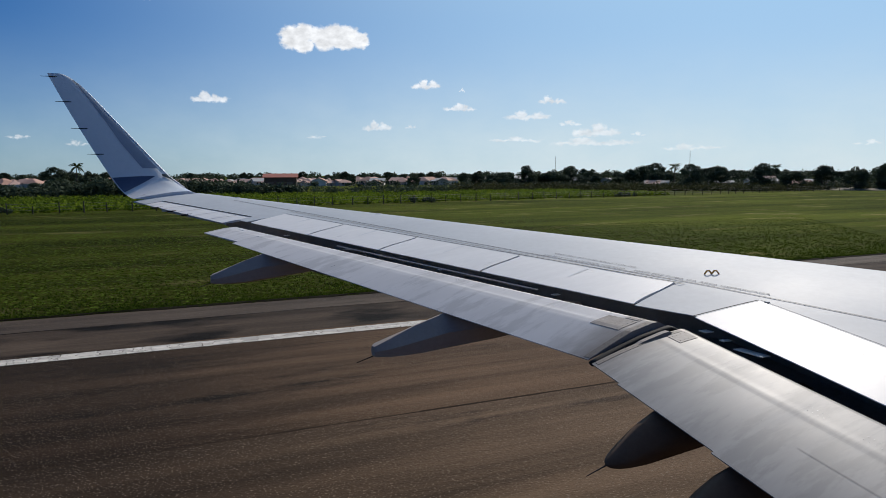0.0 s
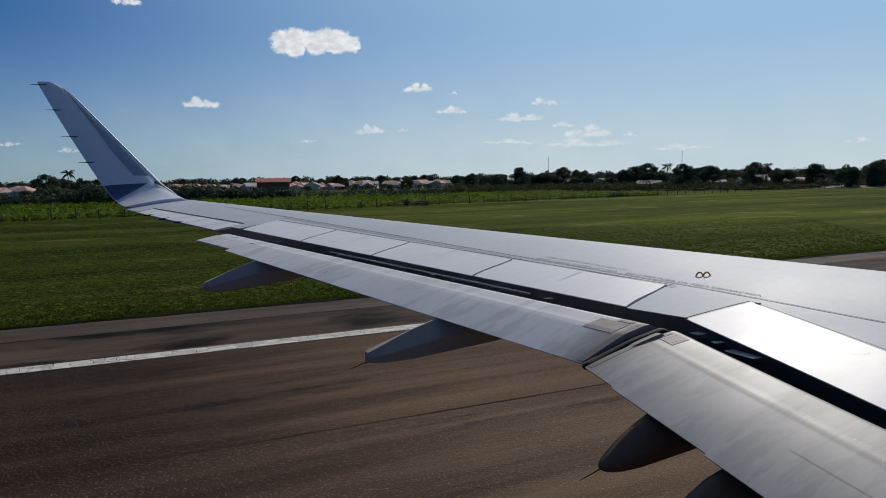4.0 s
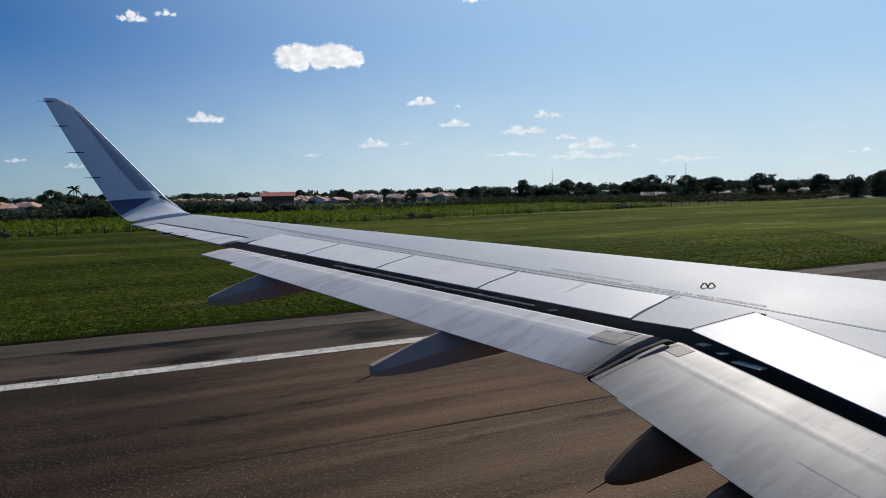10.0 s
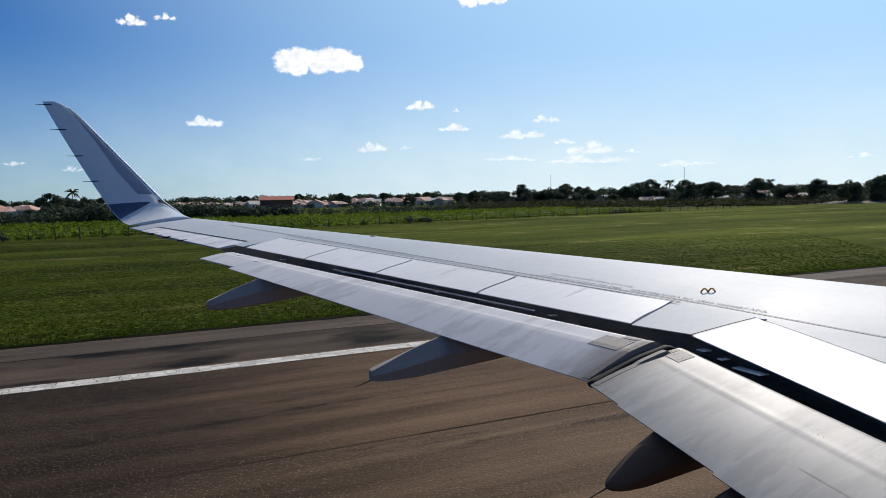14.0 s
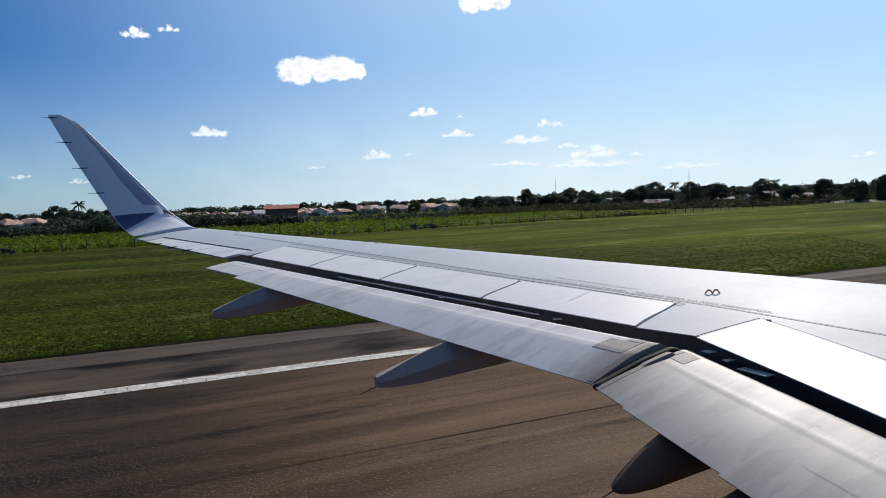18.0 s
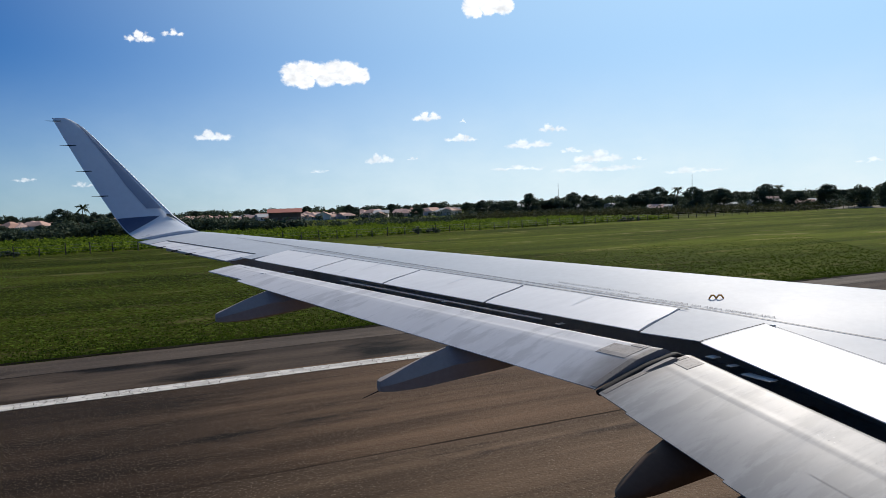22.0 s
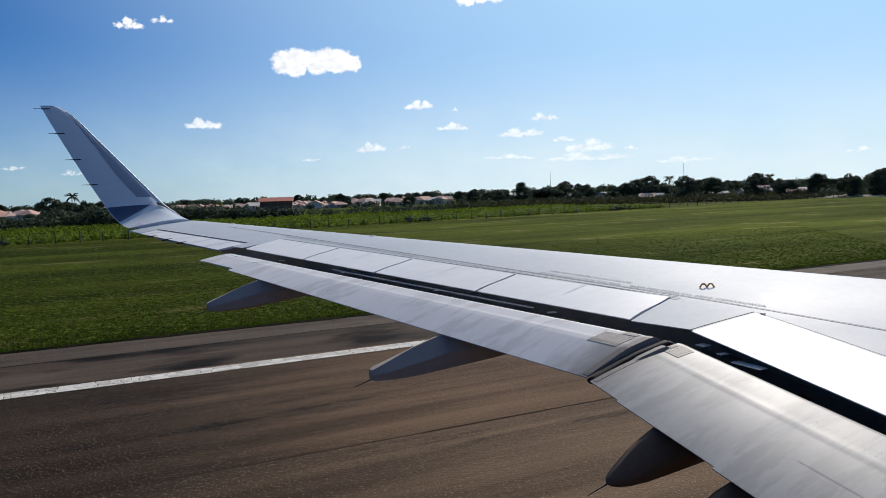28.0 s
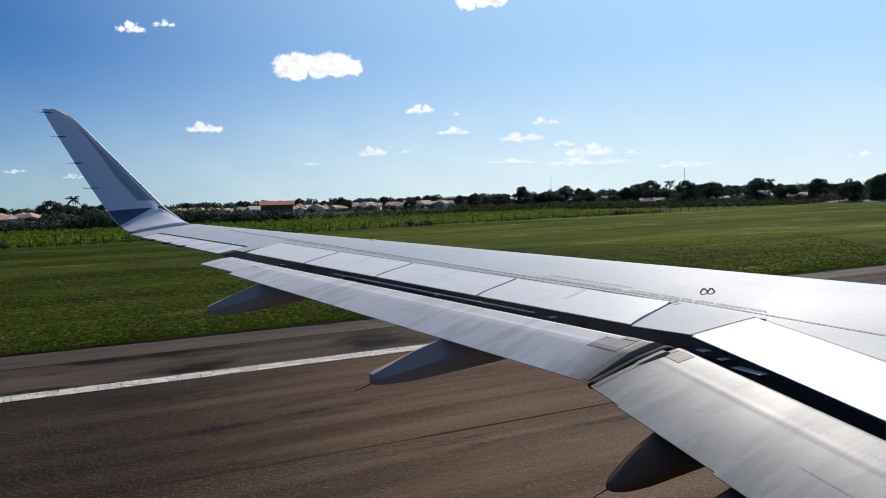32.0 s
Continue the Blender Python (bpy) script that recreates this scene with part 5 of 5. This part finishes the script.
# masts
def make_mast(x, y, h, label):
    mast = thing("mast", (x, y, -0.05), label, "mast", "masts over the town")
    for i in range(3):
        a = math.tau * i / 3
        bm = bmesh.new()
        rod(bm, (math.cos(a) * 0.3, math.sin(a) * 0.3, 0), (math.cos(a) * 0.06, math.sin(a) * 0.06, h), 0.035, 0.022, 6)
        part("leg", bm, MAST, mast)
    bm = bmesh.new()
    n = int(h / 1.2)
    for j in range(n):
        for i in range(3):
            r0, r1 = 0.3 - 0.24 * j / n, 0.3 - 0.24 * (j + 1) / n
            a0, a1 = math.tau * i / 3, math.tau * (i + 1) / 3
            rod(bm, (math.cos(a0) * r0, math.sin(a0) * r0, h * j / n), (math.cos(a1) * r1, math.sin(a1) * r1, h * (j + 1) / n), 0.014, 0.014, 4)
    part("bracing", bm, MAST, mast)
    return mast


make_mast(*bearing(43.4, 330), 14.5, "slim lattice mast above the trees")
make_mast(*bearing(33.3, 330), 13, "slim lattice mast with lamps")


# ---- the other side of the airfield: runway markings, apron, terminal ----
TAXI_PAINT = material("taxi line paint", (0.42, 0.22, 0.03), (0.58, 0.33, 0.06), 0.75, 1.5, 20, 0.2, wear=(0.16, 0.11, 0.06), wear_at=0.62, spec=0.1)
CONCRETE = material("apron concrete", (0.26, 0.25, 0.23), (0.38, 0.365, 0.34), 0.9, 0.08, 3, 0.2, wear=(0.16, 0.15, 0.14), wear_at=0.6, spec=0.1)
bm = bmesh.new()
for x0, x1 in ((-500, -40), (260, 1400)):
    box(bm, x0, x1, EDGE_LINE - 0.33, EDGE_LINE + 0.33, 0.0, 0.004)
part("edge_line", bm, LINE_PAINT, runway, "white runway edge paint far along")
bm = bmesh.new()
box(bm, -500, 1400, 2 * CENTRE - EDGE_LINE - 0.33, 2 * CENTRE - EDGE_LINE + 0.33, 0.0, 0.004)
part("edge_line", bm, LINE_PAINT, runway, "white paint along the far runway edge")
dash = None
for i in range(24):
    if dash is None:
        bm = bmesh.new()
        box(bm, -15, 15, -0.23, 0.23, 0.0, 0.004)
        dash = piece = part("centre_dash", bm, LINE_PAINT, runway)
    else:
        piece = dash.copy()
        scene.collection.objects.link(piece)
    piece.location = (30 + 50 * i, CENTRE, 0)
bm = bmesh.new()
box(bm, -500, 1500, CENTRE - 29, CENTRE - 22.6, -0.3, -0.009)
part("pavement", bm, SHOULDER_OUTER, None, "worn asphalt shoulder along the far runway edge", kind="structure")
bm = bmesh.new()
box(bm, -140, -60, PAVED, PAVED + 34, -0.3, -0.012, 0.0)
part("pavement", bm, TARMAC, None, "dark asphalt turning pad beside the runway end", kind="structure")
# yellow line that swings round the turning pad onto the centreline
bm = bmesh.new()
prev = None
for k in range(60):
    a = math.pi * (-0.5 - 1.0 * k / 59)
    x, y = -70 + 26 * math.cos(a), CENTRE + 26 + 26 * math.sin(a)
    u = Vector((math.cos(a), math.sin(a), 0)) * 0.09
    cur = (bm.verts.new(Vector((x, y, 0.005)) - u), bm.verts.new(Vector((x, y, 0.005)) + u))
    if prev:
        bm.faces.new((prev[0], cur[0], cur[1], prev[1]))
    prev = cur
part("taxi_line", bm, TAXI_PAINT, runway, "worn yellow taxi line on the turning pad")
bm = bmesh.new()
box(bm, 230, 620, -345, -245, -0.3, -0.02)
part("apron", bm, CONCRETE, None, "pale concrete apron before the terminal", kind="structure")
bm = bmesh.new()
box(bm, 300, 330, -246, CENTRE - 29, -0.3, -0.03)
part("taxiway", bm, SHOULDER_OUTER, None, "grey asphalt taxiway to the apron", kind="structure")

STEEL_SHEET = material("terminal cladding", (0.42, 0.41, 0.40), (0.55, 0.54, 0.52), 0.6, 0.3, 4, 0.1, metal=0.2)
TOWER_WHITE = material("tower render", (0.66, 0.65, 0.62), (0.80, 0.79, 0.76), 0.8, 0.4, 5, 0.15)
BROWN_FRONT = material("terminal panels", (0.26, 0.21, 0.17), (0.36, 0.30, 0.25), 0.7, 0.4, 5, 0.1)
TEAL_GLASS = material("teal glazing", (0.03, 0.10, 0.11), (0.05, 0.15, 0.16), 0.15, 0.5, 5, 0, rough_var=0.04)
RED_TAIL = material("red tail paint", (0.42, 0.03, 0.03), (0.55, 0.05, 0.04), 0.4, 0.6, 6, 0.02)
JET_WHITE = material("jet paint", (0.70, 0.70, 0.70), (0.82, 0.82, 0.82), 0.35, 0.6, 8, 0.02)

terminal = thing("terminal", (420, -365, -0.05), "low brown airport terminal with pale block and teal glass corner", "building")
bm = bmesh.new()
box(bm, -55, 40, -14, 12, 0, 8.5)
part("wall", bm, BROWN_FRONT, terminal)
bm = bmesh.new()
loft(bm, [[(x, -16, 8.5), (x, 0, 11.0), (x, 15, 8.2), (x, 15, 8.6), (x, 0, 11.4), (x, -16, 8.9)] for x in (-58, 42)])
part("roof", bm, STEEL_SHEET, terminal, "curved grey sheet roof")
bm = bmesh.new()
box(bm, 40, 58, -14, 14, 0, 15)
block = part("block", bm, TOWER_WHITE, terminal, "pale rendered block")
bm = bmesh.new()
box(bm, 46, 54, 14.0, 14.1, 12.4, 13.2)
part("sign", bm, INK, block, "dark unreadable sign lettering bar")
bm = bmesh.new()
loft(bm, [[(58, -8, 0), (70, -8, 0), (74, -8, 10.5), (58, -8, 10.5)], [(58, 14, 0), (70, 14, 0), (74, 14, 10.5), (58, 14, 10.5)]])
part("glass_corner", bm, TEAL_GLASS, terminal, "leaning teal glass corner")
for k in range(12):
    bm = bmesh.new()
    box(bm, -52 + 7.6 * k, -46.5 + 7.6 * k, 11.95, 12.08, 1.0, 6.2)
    part("window", bm, PANE, terminal)

tower = thing("control_tower", (350, -352, -0.05), "white round airport control tower with dark glazed cab", "tower")
bm = bmesh.new()
rod(bm, (0, 0, 0), (0, 0, 14.5), 4.2, 4.2, 28)
part("shaft", bm, TOWER_WHITE, tower)
bm = bmesh.new()
rod(bm, (0, 0, 14.5), (0, 0, 15.3), 4.9, 4.9, 28)
part("deck", bm, TOWER_WHITE, tower)
bm = bmesh.new()
rod(bm, (0, 0, 15.3), (0, 0, 18.6), 3.6, 4.5, 20)
part("cab", bm, PANE, tower, "dark glazed cab")
bm = bmesh.new()
rod(bm, (0, 0, 18.6), (0, 0, 19.4), 4.9, 4.6, 28)
part("roof", bm, TOWER_WHITE, tower)
bm = bmesh.new()
rod(bm, (0, 0, 19.4), (0, 0, 23.0), 0.08, 0.04, 6)
part("aerial", bm, MAST, tower)


def flood_mast(x, y):
    mast = thing("flood_mast", (x, y, -0.05), "tall grey apron floodlight mast", "mast", "floodlight masts on the apron")
    bm = bmesh.new()
    rod(bm, (0, 0, 0), (0, 0, 22), 0.28, 0.14, 10)
    part("pole", bm, MAST, mast)
    bm = bmesh.new()
    rod(bm, (0, 0, 21.6), (0, 0, 22.0), 0.9, 0.9, 12)
    part("ring", bm, MAST, mast)
    for k in range(6):
        a = math.tau * k / 6
        bm = bmesh.new()
        box(bm, math.cos(a) * 0.95 - 0.25, math.cos(a) * 0.95 + 0.25, math.sin(a) * 0.95 - 0.2, math.sin(a) * 0.95 + 0.2, 21.2, 21.6, 0.04)
        part("lamp", bm, GLASS, mast)


def airliner(x, y, turn, tail_mat, label):
    jet = thing("parked_airplane", (x, y, -0.02), label, "airplane", "airliners parked on the apron")
    jet.rotation_euler = (0, 0, radians(turn))
    bm = bmesh.new()
    loft(bm, [[(px, r * math.cos(a), 3.6 + up + r * math.sin(a)) for a in steps(0, math.tau * 19 / 20, 20)]
              for px, r, up in ((18, 0.25, -0.4), (17, 1.0, -0.3), (14.5, 1.75, -0.05), (12, 1.98, 0), (-9, 1.98, 0), (-15, 1.1, 0.6), (-19, 0.3, 1.1))])
    part("fuselage", bm, JET_WHITE, jet, smooth=True)
    for side in (-1, 1):
        bm = bmesh.new()
        loft(bm, [[(4.5, side * 1.5, 2.7), (-1.5, side * 1.5, 2.5), (-1.5, side * 1.5, 2.9), (4.5, side * 1.5, 3.2)],
                  [(-1.5, side * 16.5, 4.0), (-3.2, side * 16.5, 3.95), (-3.2, side * 16.5, 4.05), (-1.5, side * 16.5, 4.15)]])
        part("wing", bm, GREY_PAINT, jet)
        bm = bmesh.new()
        rod(bm, (5.6, side * 5.6, 1.9), (2.2, side * 5.6, 1.9), 1.05, 0.7, 16)
        part("engine", bm, JET_WHITE, jet)
        bm = bmesh.new()
        loft(bm, [[(-13.5, side * 0.8, 4.6), (-16.5, side * 0.8, 4.7), (-16.5, side * 0.8, 4.9), (-13.5, side * 0.8, 4.9)],
                  [(-16.5, side * 6, 5.2), (-18, side * 6, 5.25), (-18, side * 6, 5.32), (-16.5, side * 6, 5.35)]])
        part("tailplane", bm, GREY_PAINT, jet)
        bm = bmesh.new()
        rod(bm, (-0.5, side * 2.9, 0.55), (-0.5, side * 3.5, 0.55), 0.55, 0.55, 16)
        part("wheel", bm, TYRE, jet)
        bm = bmesh.new()
        rod(bm, (-0.5, side * 3.1, 0.5), (-0.5, side * 2.6, 2.8), 0.14, 0.16, 8)
        part("gear_leg", bm, STEEL, jet)
    bm = bmesh.new()
    loft(bm, [[(-11, -0.2, 5.4), (-17, -0.2, 5.4), (-17, 0.2, 5.4), (-11, 0.2, 5.4)], [(-16.5, -0.1, 11.6), (-19, -0.1, 11.6), (-19, 0.1, 11.6), (-16.5, 0.1, 11.6)]])
    part("tail_fin", bm, tail_mat, jet)
    bm = bmesh.new()
    rod(bm, (13.0, 0, 0.35), (13.0, 0, 2.0), 0.1, 0.12, 8)
    rod(bm, (13.0, -0.25, 0.38), (13.0, 0.25, 0.38), 0.38, 0.38, 14)
    part("nose_gear", bm, TYRE, jet)


# runway edge lights on the shoulder
GLASS = material("lamp glass", (0.75, 0.75, 0.72), (0.85, 0.85, 0.82), 0.55, 4, 20, 0)
YELLOW = material("lamp cap paint", (0.5, 0.14, 0.03), (0.65, 0.22, 0.05), 0.6, 6, 30, 0.1)


def edge_light(x):
    lamp = thing("runway_light", (x, 24.6, -0.006), "small elevated runway edge light on the shoulder", "light", "runway edge lights")
    lamp.scale = (0.75, 0.75, 0.75)
    bm = bmesh.new()
    rod(bm, (0, 0, 0), (0, 0, 0.04), 0.15, 0.13, 16)
    rod(bm, (0, 0, 0.04), (0, 0, 0.16), 0.075, 0.075, 12)
    part("base", bm, GLASS, lamp)
    bm = bmesh.new()
    rod(bm, (0, 0, 0.16), (0, 0, 0.20), 0.11, 0.11, 16)
    rod(bm, (0, 0, 0.20), (0, 0, 0.33), 0.105, 0.07, 16)
    part("lens", bm, GLASS, lamp)
    bm = bmesh.new()
    rod(bm, (0, 0, 0.33), (0, 0, 0.37), 0.065, 0.04, 12)
    part("cap", bm, YELLOW, lamp, "orange cap")


for x in (-35.4, 24.6, 84.6):
    edge_light(x)

for x in (290, 350, 410, 470):
    flood_mast(x, -338)
airliner(320, -300, 78, RED_TAIL, "white parked airliner with a red tail fin")
airliner(445, -302, 70, GREY_PAINT, "white parked airliner with a grey tail fin")
for i, (x, y) in enumerate(((560, -330), (600, -345), (250, -350), (215, -335))):
    ob = copy_thing(HOUSES[3], pose(x, y, -0.05, 0, 0, 170 + 7 * i))
    ob.scale = (1.5, 1.5, 1.5)
rng = random.Random(55)
verts, faces = [], []
for i in range(420):       # tree belt beyond the terminal
    x = -260 + 900 * rng.random()
    y = -425 - 45 * rng.random() + (70 if x < 180 else 0)
    h = rng.uniform(4.5, 11.0)
    r = rng.uniform(2.4, 4.2)
    leaf_cloud(verts, faces, (x, y, h - r * 0.7), r, 60, 0.7, rng, 0.85)
    leaf_cloud(verts, faces, (x, y, h * 0.35), h * 0.45, 30, 0.8, rng, 0.8)
belt = raw("woods", verts, faces, LEAF, None, "dark green tree belt behind the terminal", kind="stuff")
tagged(belt, "", "woods")
